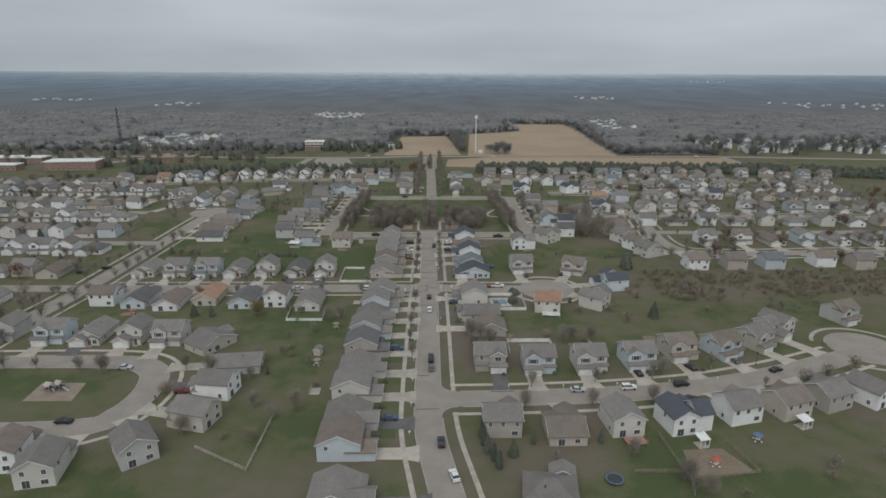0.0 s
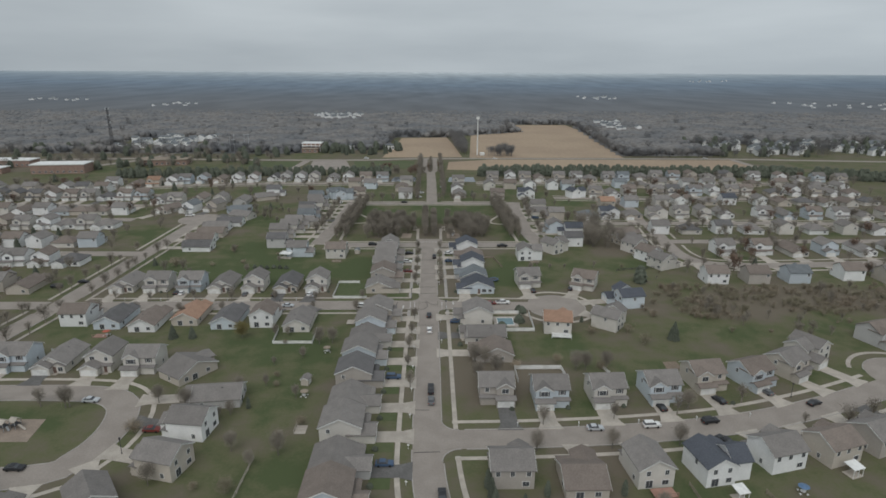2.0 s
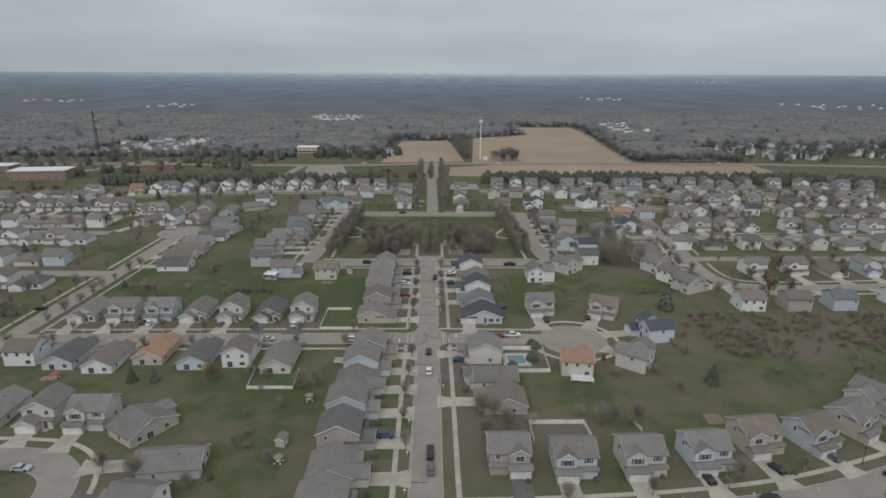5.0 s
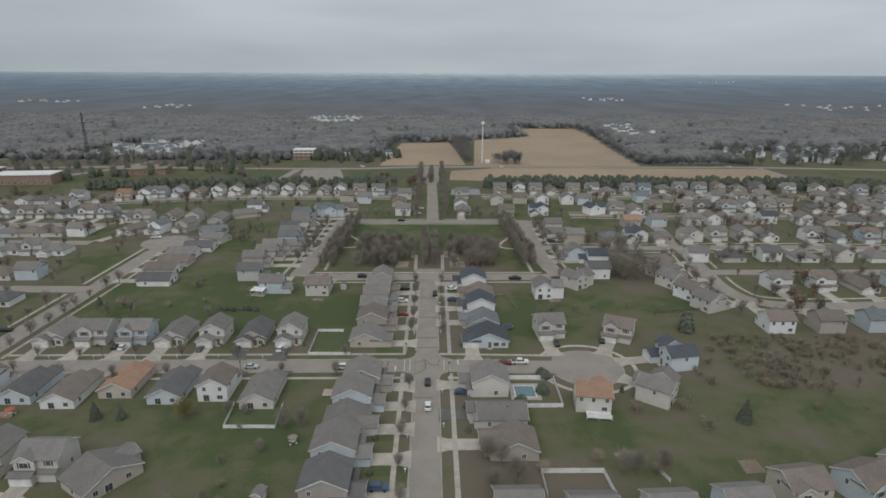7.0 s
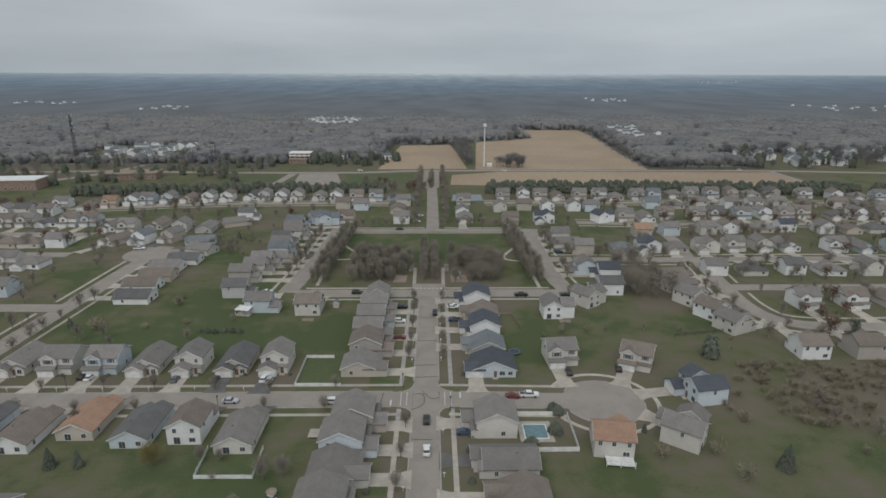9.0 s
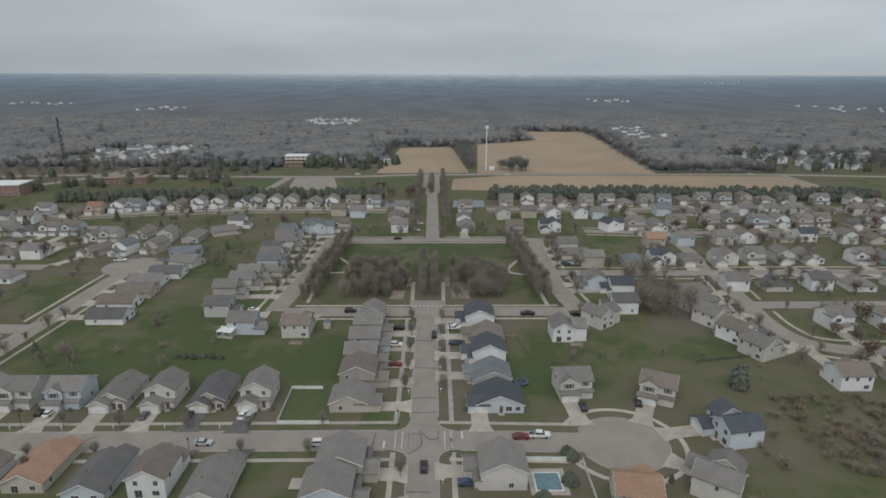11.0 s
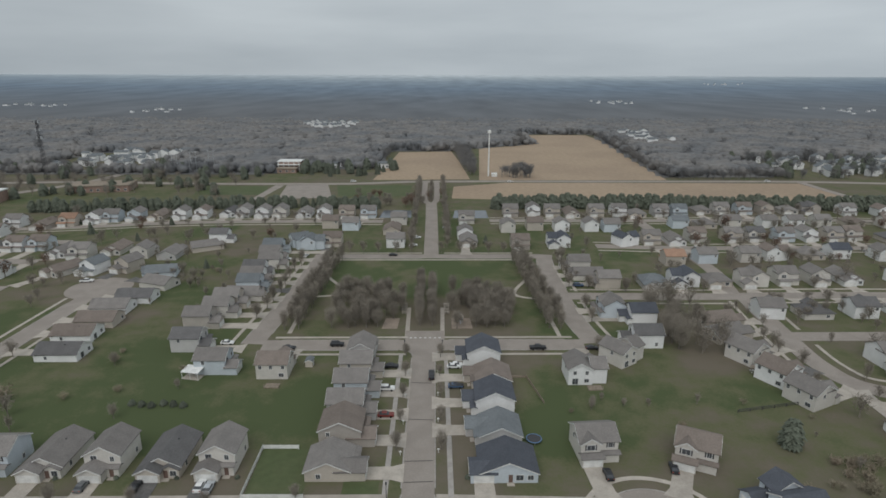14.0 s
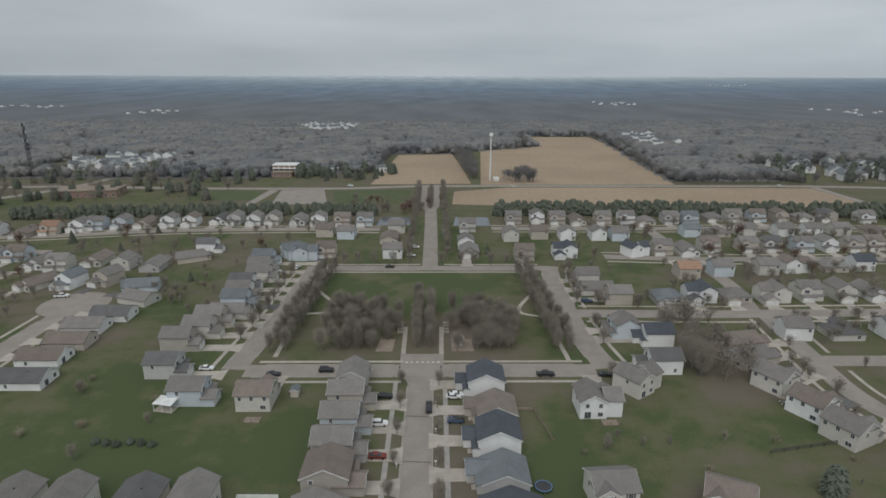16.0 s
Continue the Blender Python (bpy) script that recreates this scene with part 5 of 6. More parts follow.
for x, y, h, k, c in [(1, 180.8, 90, 1, "black"), (1.1, 174.5, 90, 0, "grey"), (0.5, 223.7, 90, 0, "white"), (0.3, 237.7, 90, 0, "black"), (-27.1, 247.3, 0, 2, "white"), (-57.9, 248.1, 0, 0, "silver"), (-10.9, 188.5, 0, 2, "blue"), (-51.6, 261, 90, 0, "white"), (-49.4, 260.4, 90, 0, "silver"), (-66.9, 261.1, 90, 0, "black"), (-79.5, 261.2, 90, 0, "grey"), (-109.7, 263.2, 90, 0, "black"), (-107.1, 262.6, 90, 0, "white"), (-165.8, 270.9, 0, 2, "black"), (-157.6, 277.2, 0, 0, "black"), (-99.3, 176, 0, 0, "silver"), (-74.7, 160.8, 0, 0, "red"), (31.2, 250.5, 0, 1, "white")]:
    car(x, y, h, k, c)
for x, y, h, k, c in [(26.2, 250, 0, 0, "red"), (46.4, 264.3, 90, 0, "black"), (63.4, 266.6, 80, 0, "black"), (46.1, 160, 0, 0, "silver"), (10.8, 231.6, 0, 0, "blue"), (11.2, 320.9, 0, 0, "white"), (10.7, 307.1, 0, 0, "black"), (68.1, 170.2, 100, 0, "black"), (62.1, 161.1, 4, 2, "white"), (79.3, 162.9, 10, 2, "black"), (86.9, 173.7, 110, 0, "black"), (103.5, 178.2, 115, 0, "grey"), (114.4, 171.8, 22, 0, "black"), (79.1, 154.2, 120, 0, "black"), (3.6, 134, 92, 0, "black"), (6.5, 120.6, 105, 0, "white"), (-101, 145.1, 0, 0, "black"), (-10.6, 145.5, 0, 0, "blue")]:
    car(x, y, h, k, c)
for x, y, h, k, c in [(-31.1, 336.3, 0, 2, "black"), (-10.4, 320.1, 0, 0, "black"), (-10.9, 305.4, 0, 2, "white"), (-10, 290.9, 0, 0, "red"), (10.3, 319.7, 0, 0, "white"), (10.4, 306.9, 0, 0, "blue"), (2.9, 313.6, 90, 1, "black"), (40.6, 333.2, 0, 1, "black"), (-47.8, 333.8, 0, 0, "black"), (-70.9, 338, 0, 0, "white"), (60, 333.1, 0, 0, "black"), (69.8, 396.9, 0, 2, "blue"), (-158, 403.7, 8, 1, "white"), (150.4, 455.7, 0, 2, "white"), (-68.2, 661.6, 0, 2, "white"), (70.7, 659.7, 0, 2, "white"), (302, 663.2, 0, 2, "white"), (-6.6, 478.6, 0, 0, "white")]:
    car(x, y, h, k, c)
for x, y, h, k, c in [(-8.2, 462.9, 0, 0, "white"), (-73.1, 437.3, 0, 0, "white"), (-64.4, 442.9, 80, 0, "white"), (11.1, 502.1, 0, 0, "silver"), (-18.3, 444.1, 0, 0, "black")]:
    car(x, y, h, k, c)


# ---- fences and garden things ----
def fence(points, high, label, material=None, rails=False, step=2.4):
    """Posts with panels or rails between them along a few corners."""
    material = material or FENCE
    ob = empty("fence", pose(points[0][0], points[0][1], 0))
    ox, oy = points[0]
    for (xa, ya), (xb, yb) in zip(points, points[1:]):
        n = max(1, round(math.hypot(xb - xa, yb - ya) / step))
        turn = math.atan2(yb - ya, xb - xa)
        span = math.hypot(xb - xa, yb - ya) / n
        for i in range(n + 1):
            x, y = xa + (xb - xa) * i / n - ox, ya + (yb - ya) * i / n - oy
            post = part("post", boxes((-0.07, 0.07, -0.07, 0.07, 0, high + 0.1)), material, ob)
            post.matrix_basis = Matrix.Translation((x, y, 0)) @ Matrix.Rotation(turn, 4, "Z")
            if i < n:
                dims = [(0.07, span - 0.07, -0.025, 0.025, 0.12, high)] if not rails else [(0.07, span - 0.07, -0.03, 0.03, z, z + 0.12) for z in (0.35, 0.75, 1.1)]
                for d in dims:
                    panel = part("rail" if rails else "panel", boxes(d), material, ob)
                    panel.matrix_basis = post.matrix_basis.copy()
    return tagged(ob, label, "fence")


fence([(-26.6, 257.2), (-41, 257.3), (-41, 276.1), (-31.6, 276)], 1.2, "white vinyl fence round a green back garden")
fence([(-42, 225.3), (-41.5, 213.8), (-55.6, 213.9), (-56.3, 225.4)], 1.2, "white vinyl fence round a dark green lawn")
fence([(24, 223.4), (40.1, 223.5), (40.4, 239.6)], 1.5, "white vinyl fence beside the pool garden")
fence([(24, 240.5), (37, 240.3)], 1.3, "white vinyl fence along the pool garden")
fence([(50.9, 121.5), (63.3, 121.3), (62.5, 137)], 1.1, "grey timber rail fence between gardens", TIMBER, True)
fence([(63.3, 121.3), (66.1, 118.7), (81.8, 121), (79.4, 134)], 1.2, "grey timber rail fence round a bare garden", TIMBER, True)
fence([(-60.3, 132.8), (-44.5, 123.5), (-43.8, 148.2)], 0.9, "low pale rail fence across a lawn", WALKWAY, True, 4.0)
fence([(33.5, 313), (36.5, 297.5)], 0.9, "dark timber fence behind a garden", TIMBER, False)
fence([(27.5, 313), (33.4, 313)], 0.9, "dark timber fence behind a garden", TIMBER, False)
fence([(27.5, 185), (26, 174)], 1.5, "pale timber fence between houses", TIMBER)
fence([(28.5, 185.8), (28.5, 194.2), (43.8, 194.1), (44.4, 185.7)], 1.5, "white vinyl fence round a back garden")
fence([(57.4, 196.1), (58.9, 190.4)], 1.2, "short white vinyl fence beside a house")
fence([(-130, 208), (-118, 208)], 1.4, "white vinyl fence behind a house")
fence([(92, 292), (112, 296)], 0.9, "dark rail fence across the green", DARK, True, 4.0)

sheet("yard_lawn", [(-40.6, 257.6), (-27, 257.5), (-27, 275.6), (-40.7, 275.7)], 0.03, 0.03, LAWN, "dark green fenced lawn", "lawn")
sheet("yard_lawn", [(-55.3, 214.2), (-41.8, 214.1), (-42.2, 224.2), (-56, 224.3)], 0.03, 0.03, LAWN, "dark green fenced lawn", "lawn")
sheet("yard_lawn", [(-18, 256), (-9.4, 256), (-9.4, 263), (-18, 263)], 0.03, 0.03, LAWN, "green corner lawn", "lawn")
for k in range(7):
    sheet("yard_lawn", [(-14, 133.5 + 14.2 * k + 3.2), (-8.8, 133.5 + 14.2 * k + 3.2), (-8.8, 141.5 + 14.2 * k), (-14, 141.5 + 14.2 * k)], 0.03, 0.03, LAWN, "green front lawn between driveways", "lawn")
sheet("bare_garden", [(65, 119.5), (81, 121.5), (77, 131), (66.5, 130.5)], 0.03, 0.03, EARTH, "bare brown earth in a garden", "ground")
sheet("far_lawn", [(-187, 605), (-130, 605), (-138, 643), (-197, 645)], 0.04, 0.04, LAWN, "green lawn below the highway", "lawn")
sheet("far_lawn", [(-72, 600), (-16, 600), (-16, 646), (-80, 646)], 0.04, 0.04, LAWN, "green lawn below the highway", "lawn")
sheet("parking_lot", [(-117, 590), (-76, 594), (-88, 648), (-123, 646)], 0.06, 0.06, CONCRETE, "pale concrete parking lot", "parking lot")
sheet("parking_lot_link", [(-137, 584), (-131, 584), (-125, 646), (-133, 646)], 0.05, 0.06, CONCRETE, "pale concrete drive to the parking lot", "road")
sheet("pond", [(16, 528), (40, 528), (40, 551), (18, 551)], 0.05, 0.05, WATER, "still grey pond", "pond")
sheet("pond", [(-34, 529), (-12, 529), (-12, 551), (-32, 551)], 0.05, 0.05, WATER, "still grey pond", "pond")
for line, w in (([(-50.8, 347), (-50.6, 384), (-49.1, 415)], 1.6), ([(-50.6, 384.3), (-36.5, 389.6), (-48.5, 413)], 1.6), ([(50.6, 344), (49.5, 381), (50.6, 418)], 1.6), ([(49.5, 381), (39.2, 388), (50, 412)], 1.6), ([(-6.4, 343), (-6.7, 372)], 1.6), ([(6.8, 343), (7.1, 372)], 1.6)):
    ribbon("park_path", smooth_line(line), w, 0.075, 0.1, WALKWAY, "pale concrete park path", "path")
sheet("entrance_court", [(-7, 341.2), (7.5, 341.2), (7.5, 349), (-7, 349)], 0.09, 0.1, CONCRETE, "concrete entrance court of the park", "path")
sheet("play_court", [(-16.5, 351), (-10.5, 351), (-10, 361), (-15.5, 361)], 0.07, 0.08, MULCH, "tan play area with wood chips", "playground")
sheet("play_court", [(10.5, 351), (18.5, 351), (18, 361), (10.5, 361)], 0.07, 0.08, MULCH, "tan play area with wood chips", "playground")
sheet("play_court", [(-120, 156.5), (-105.5, 156.5), (-107, 167), (-120.5, 167)], 0.07, 0.08, MULCH, "tan playground surface of wood chips", "playground")
sheet("sand_patch", disc(52.2, 201.2, 3.5, 18, 0.45, 0.5), 0.07, 0.07, MULCH, "pale patch of bare sand", "ground")

sheet("play_court", [(79, 193.5), (84.5, 193.8), (84, 199), (79.4, 198.6)], 0.07, 0.07, EARTH, "small bare play corner in the meadow", "playground")

# cracks sealed with tar, stop lines and crossing marks
for line in ([(-3.5, 252), (-1.5, 252.6), (-0.6, 251), (-0.5, 247.5), (-2, 245), (-4.2, 243.6)], [(-1.2, 254), (1.8, 249.5), (4, 250.4)], [(-3.6, 262.5), (3.6, 262.8)], [(-3.7, 270.5), (3.5, 270.8)], [(-3.6, 170.3), (0.5, 170.2)], [(-3.4, 150.5), (3.4, 150.7)], [(-3.5, 229.2), (2, 229)], [(-3.5, 289.4), (3.6, 289)], [(-3.5, 310), (3.6, 309.6)], [(-13, 252.8), (-13.5, 246)], [(-88, 252), (-94, 246)]):
    ribbon("tar_seam", smooth_line(line, 0.8), 0.22, 0.125, 0.02, TAR, "dark tar-sealed crack", "crack")
for x in (-6.6, 6.6):
    for dx in (-0.9, 0.9):
        sheet("crossing_line", [(x + dx - 0.1, 245.8), (x + dx + 0.1, 245.8), (x + dx + 0.1, 253.2), (x + dx - 0.1, 253.2)], 0.12, 0.02, PAINT_LINE, "worn white crossing line", "road marking")
for x in (-10.4, 10.4):
    sheet("stop_line", [(x - 0.25, 250 if x > 0 else 245.8), (x + 0.25, 250 if x > 0 else 245.8), (x + 0.25, 253.2 if x > 0 else 249), (x - 0.25, 253.2 if x > 0 else 249)], 0.12, 0.02, PAINT_LINE, "worn white stop line", "road marking")
for i in range(7):
    sheet("crossing_block", [(-5.4 + 1.8 * i, 342.4), (-4.6 + 1.8 * i, 342.4), (-4.6 + 1.8 * i, 343.2), (-5.4 + 1.8 * i, 343.2)], 0.12, 0.02, PAINT_LINE, "pale paved crossing block", "road marking")


def mailbox(x, y, turn):
    ob = empty("mailbox", pose(x, y, 0, 0, 0, turn))
    part("post", boxes((-0.06, 0.06, -0.06, 0.06, 0, 1.05)), TRIM, ob)
    bm = boxes((-0.14, 0.14, -0.28, 0.28, 1.05, 1.22))
    tube(bm, (0, -0.28, 1.22), (0, 0.28, 1.22), 0.14, 0.14, 10)
    part("box", bm, TRIM, ob)
    return tagged(ob, "white mailbox on a post in the verge", "mailbox", "mailboxes")


first_box = mailbox(-4.9, 138, 90)
for x, y, turn in [(-4.9, 138 + 14.2 * i, 90) for i in range(1, 8)] + [(4.9, y, -90) for y in (214, 232, 274, 288, 302, 316)] + [(-4.9, y, 90) for y in (273, 287, 301, 315)]:
    copy_thing(first_box, pose(x, y, 0, 0, 0, turn))
for x in (-128, -113, -99, -85, -71, -56):
    copy_thing(first_box, pose(x, 254.9, 0, 0, 0, 0))
for x in (25, 42, 59, 76, 92):
    copy_thing(first_box, pose(x, 161.8 + max(0, x - 50) * 0.09, 0, 0, 0, 0))


def street_lamp(x, y):
    ob = empty("street_lamp", pose(x, y, 0))
    part("pole", tube(bmesh.new(), (0, 0, 0), (0, 0, 4.2), 0.09, 0.06, 8), DARK, ob)
    part("base", tube(bmesh.new(), (0, 0, 0), (0, 0, 0.5), 0.2, 0.12, 8), DARK, ob)
    part("lantern", tube(bmesh.new(), (0, 0, 4.2), (0, 0, 4.75), 0.16, 0.26, 6), DARK, ob)
    part("cap", tube(bmesh.new(), (0, 0, 4.75), (0, 0, 5.0), 0.3, 0.05, 6), DARK, ob)
    return tagged(ob, "dark post-top street lamp in the verge", "street lamp", "street lamps")


lamp_post = street_lamp(69.5, 149.6)
for x, y in ((-78, 151), (7.2, 243), (-7.2, 256.5), (110, 176), (-6.6, 331), (6.6, 331), (-60, 244), (-110, 255.2)):
    copy_thing(lamp_post, pose(x, y, 0))


# pool garden
def pool():
    ob = empty("swimming_pool", pose(30.2, 232.5, 0))
    part("deck", boxes((-4.6, 4.6, -4.8, 4.8, 0, 0.1)), WALKWAY, ob, "pale concrete pool deck")
    part("rim", boxes((-3.3, 3.3, -3.4, -3.1, 0.1, 0.16), (-3.3, 3.3, 3.1, 3.4, 0.1, 0.16), (-3.3, -3.0, -3.1, 3.1, 0.1, 0.16), (3.0, 3.3, -3.1, 3.1, 0.1, 0.16)), TRIM, ob)
    part("water", boxes((-3.0, 3.0, -3.1, 3.1, 0.1, 0.13)), POOL, ob, "blue pool water")
    return tagged(ob, "small blue swimming pool with a pale deck", "pool")


pool()


def trampoline(x, y):
    ob = empty("trampoline", pose(x, y, 0))
    bm = bmesh.new()
    for k in range(20):
        a, b = k * math.tau / 20, (k + 1) * math.tau / 20
        tube(bm, (2 * math.cos(a), 2 * math.sin(a), 0.8), (2 * math.cos(b), 2 * math.sin(b), 0.8), 0.16, 0.16, 5)
    part("pad", bm, BLUE, ob, "blue padded ring")
    part("mat", slab(bmesh.new(), [(*p, 0.78) for p in disc(0, 0, 1.9, 20)], 0.03), DARK, ob, "black jumping mat")
    for k in range(4):
        part("leg", tube(bmesh.new(), (1.9 * math.cos(k * 1.57), 1.9 * math.sin(k * 1.57), 0), (1.9 * math.cos(k * 1.57), 1.9 * math.sin(k * 1.57), 0.8), 0.05, 0.05), STEEL, ob)
    return tagged(ob, "round blue trampoline on grass", "trampoline", "trampolines")


trampoline(45, 118.6)
trampoline(30.5, 279)


def deck(x, y, turn, w, d, high, material, label):
    ob = empty("deck", pose(x, y, 0, 0, 0, turn))
    n = int(w / 0.3)
    for i in range(n):
        part("plank", boxes((-w / 2 + i * w / n + 0.01, -w / 2 + (i + 1) * w / n - 0.01, -d, 0, high - 0.06, high)), material, ob)
    for px, py in ((-w / 2, -d), (w / 2, -d), (0, -d)):
        part("post", boxes((px - 0.07, px + 0.07, py - 0.07, py + 0.07, 0, high + 1)), material, ob)
    part("rail", boxes((-w / 2, w / 2, -d - 0.05, -d + 0.05, high + 0.9, high + 1)), material, ob)
    part("skirt", boxes((-w / 2, w / 2, -d - 0.03, -d + 0.03, high - 0.3, high - 0.07)), material, ob)
    return tagged(ob, label, "deck", "garden decks")


deck(49.5, 220.3, -8, 7, 3.4, 0.8, FENCE, "white railed timber deck behind a house")
deck(55, 135.5, 6, 5.5, 3.2, 0.7, surface("red_timber", (0.40, 0.24, 0.19), vary=0.15, fine=4), "reddish timber deck behind a house")
deck(-47, 309.5, 0, 4.5, 2.6, 0.3, TIMBER, "grey timber deck behind a house")
deck(54, 307.5, 0, 4.5, 2.6, 0.3, TIMBER, "grey timber deck behind a house")
deck(-31.5, 232, 90, 4, 3, 0.4, WALKWAY, "pale deck behind a house")
deck(-33, 161, -90, 4, 3, 0.15, WALKWAY, "pale paved patio behind a house")
deck(113, 317, 30, 5, 3, 0.4, TIMBER, "grey timber deck behind a house")
deck(-120, 222.5, 0, 5, 3, 0.2, surface("brick_paving", (0.36, 0.23, 0.19), vary=0.15, fine=4), "reddish paved patio behind a house")


def patio_cover(x, y, turn, w, d):
    ob = empty("patio_cover", pose(x, y, 0, 0, 0, turn))
    bm = slab(bmesh.new(), [(-w / 2, -d, 2.4), (w / 2, -d, 2.4), (w / 2, 0, 2.9), (-w / 2, 0, 2.9)], 0.12)
    part("canopy", bm, FENCE, ob, "white sloping canopy")
    for px in (-w / 2 + 0.2, 0, w / 2 - 0.2):
        part("post", boxes((px - 0.06, px + 0.06, -d + 0.15, -d + 0.27, 0, 2.42)), FENCE, ob)
    part("floor", boxes((-w / 2, w / 2, -d, 0, 0.03, 0.12)), WALKWAY, ob)
    return tagged(ob, "white patio cover on posts behind a house", "patio cover", "patio covers")


patio_cover(-73.5, 316.5, -12, 6, 4.2)
patio_cover(72, 134, 12, 3, 3)
patio_cover(104, 142, 18, 3.6, 3)


def play_set(x, y, turn):
    ob = empty("play_set", pose(x, y, 0.07, 0, 0, turn) @ Matrix.Diagonal((0.75, 0.75, 0.8, 1)))
    for px in (-1.2, 1.2):
        for py in (-1.2, 1.2):
            part("post", boxes((px - 0.08, px + 0.08, py - 0.08, py + 0.08, 0, 3)), STEEL, ob)
    part("platform", boxes((-1.3, 1.3, -1.3, 1.3, 1.4, 1.55)), DARK, ob)
    bm = bmesh.new()
    slab(bm, [(-1.6, -1.6, 2.9), (1.6, -1.6, 2.9), (1.6, 0, 3.9), (-1.6, 0, 3.9)], 0.1)
    slab(bm, [(-1.6, 0, 3.9), (1.6, 0, 3.9), (1.6, 1.6, 2.9), (-1.6, 1.6, 2.9)], 0.1)
    part("canopy", bm, WALKWAY, ob, "pale peaked canopy")
    part("slide", slab(bmesh.new(), [(1.3, -0.4, 1.5), (4.6, -0.4, 0.15), (4.6, 0.4, 0.15), (1.3, 0.4, 1.5)], 0.12), WALKWAY, ob, "pale slide")
    part("ladder", slab(bmesh.new(), [(-2.2, -0.4, 0), (-1.3, -0.4, 1.5), (-1.3, 0.4, 1.5), (-2.2, 0.4, 0)], 0.1), STEEL, ob)
    return tagged(ob, "playground tower with a pale canopy and slide", "play set", "play sets")


play_set(-112.5, 163, -20)
play_set(-115, 162, 160)
play_set(14, 357, 90)


def bench(x, y, turn):
    ob = empty("picnic_table", pose(x, y, 0.08, 0, 0, turn))
    part("tabletop", boxes((-1.1, 1.1, -0.4, 0.4, 0.7, 0.78)), WALKWAY, ob)
    for s in (-1, 1):
        part("seat", boxes((-1.1, 1.1, s * 0.75 - 0.15, s * 0.75 + 0.15, 0.4, 0.46)), WALKWAY, ob)
        part("leg", boxes((s * 0.8 - 0.08, s * 0.8 + 0.08, -0.7, 0.7, 0, 0.72)), WALKWAY, ob)
    return tagged(ob, "pale concrete picnic table in the park", "picnic table", "picnic tables")


first_bench = bench(-8.4, 366, 0)
for x in (-8.6, 8.8):
    for i in range(4):
        if (x, i) != (-8.6, 0):
            copy_thing(first_bench, pose(x, 366 + 2.8 * i, 0.08))
for k in range(6):
    tree("shrub", -70 - 3.1 * k, 296.5 + 0.6 * (k % 3), 1.1, 40 * k, "planted shrubs")



def garden_shed(x, y, turn, roof):
    ob = empty("garden_shed", pose(x, y, 0, 0, 0, turn))
    wb, rb, tb = bmesh.new(), [], []
    volume(wb, rb, tb, -1.5, 1.5, -1.2, 1.2, 2.1, "x", 0.5, over=0.2)
    part("wall", wb, siding("tan"), ob)
    part("roof", rb[0], shingles(roof), ob)
    part("door", boxes(on_wall("front", 0, -1.2, 1.3, 0.05, 1.9, 0.04)), TRIM, ob)
    for bm in tb:
        part("bargeboard", bm, TRIM, ob)
    return tagged(ob, "small tan garden shed on grass", "shed", "garden sheds")


garden_shed(-38, 186, 80, "grey")
garden_shed(-38, 322, 90, "slate")


def garden_set(x, y, turn, cloth):
    ob = empty("garden_table", pose(x, y, 0, 0, 0, turn))
    part("tabletop", tube(bmesh.new(), (0, 0, 0.7), (0, 0, 0.75), 0.6, 0.6, 14), FENCE, ob)
    part("leg", tube(bmesh.new(), (0, 0, 0), (0, 0, 2.3), 0.04, 0.03), STEEL, ob)
    part("parasol", tube(bmesh.new(), (0, 0, 2.0), (0, 0, 2.5), 1.3, 0.05, 10), cloth, ob)
    for k in range(4):
        a = k * 1.57 + 0.6
        cx, cy = 1.1 * math.cos(a), 1.1 * math.sin(a)
        part("stool", boxes((cx - 0.22, cx + 0.22, cy - 0.22, cy + 0.22, 0.38, 0.46), (cx - 0.04, cx + 0.04, cy - 0.04, cy + 0.04, 0, 0.4)), FENCE, ob)
    return tagged(ob, "white garden table with stools and a parasol", "garden table", "garden tables")


for x, y, t, c in ((-35, 207, 30, TIMBER), (72, 124, 0, RED), (-118, 221, 0, RED), (109, 316, 0, TIMBER), (-37, 178, 0, TIMBER), (88, 134, 0, BLUE)):
    garden_set(x, y, t, c)
# foundation shrubs beside the fronts
for x, y, s in [(-13.5, 137.5 + 14.2 * k, 0.8) for k in range(7)] + [(12.8, 230.5, 0.9), (12.6, 239.5, 0.9), (11.5, 212, 0.9), (11.8, 224, 1.0)] + [(24.5 + 16.5 * k, 170 + 0.6 * k, 0.7) for k in range(5)] + [(-44 - 14.6 * k, 264.5, 0.6) for k in range(6)] + [(27, 263.5, 0.8), (12, 264, 0.7)]:
    tree("shrub", x, y, s, 50 * s + x * 9, "foundation shrubs")

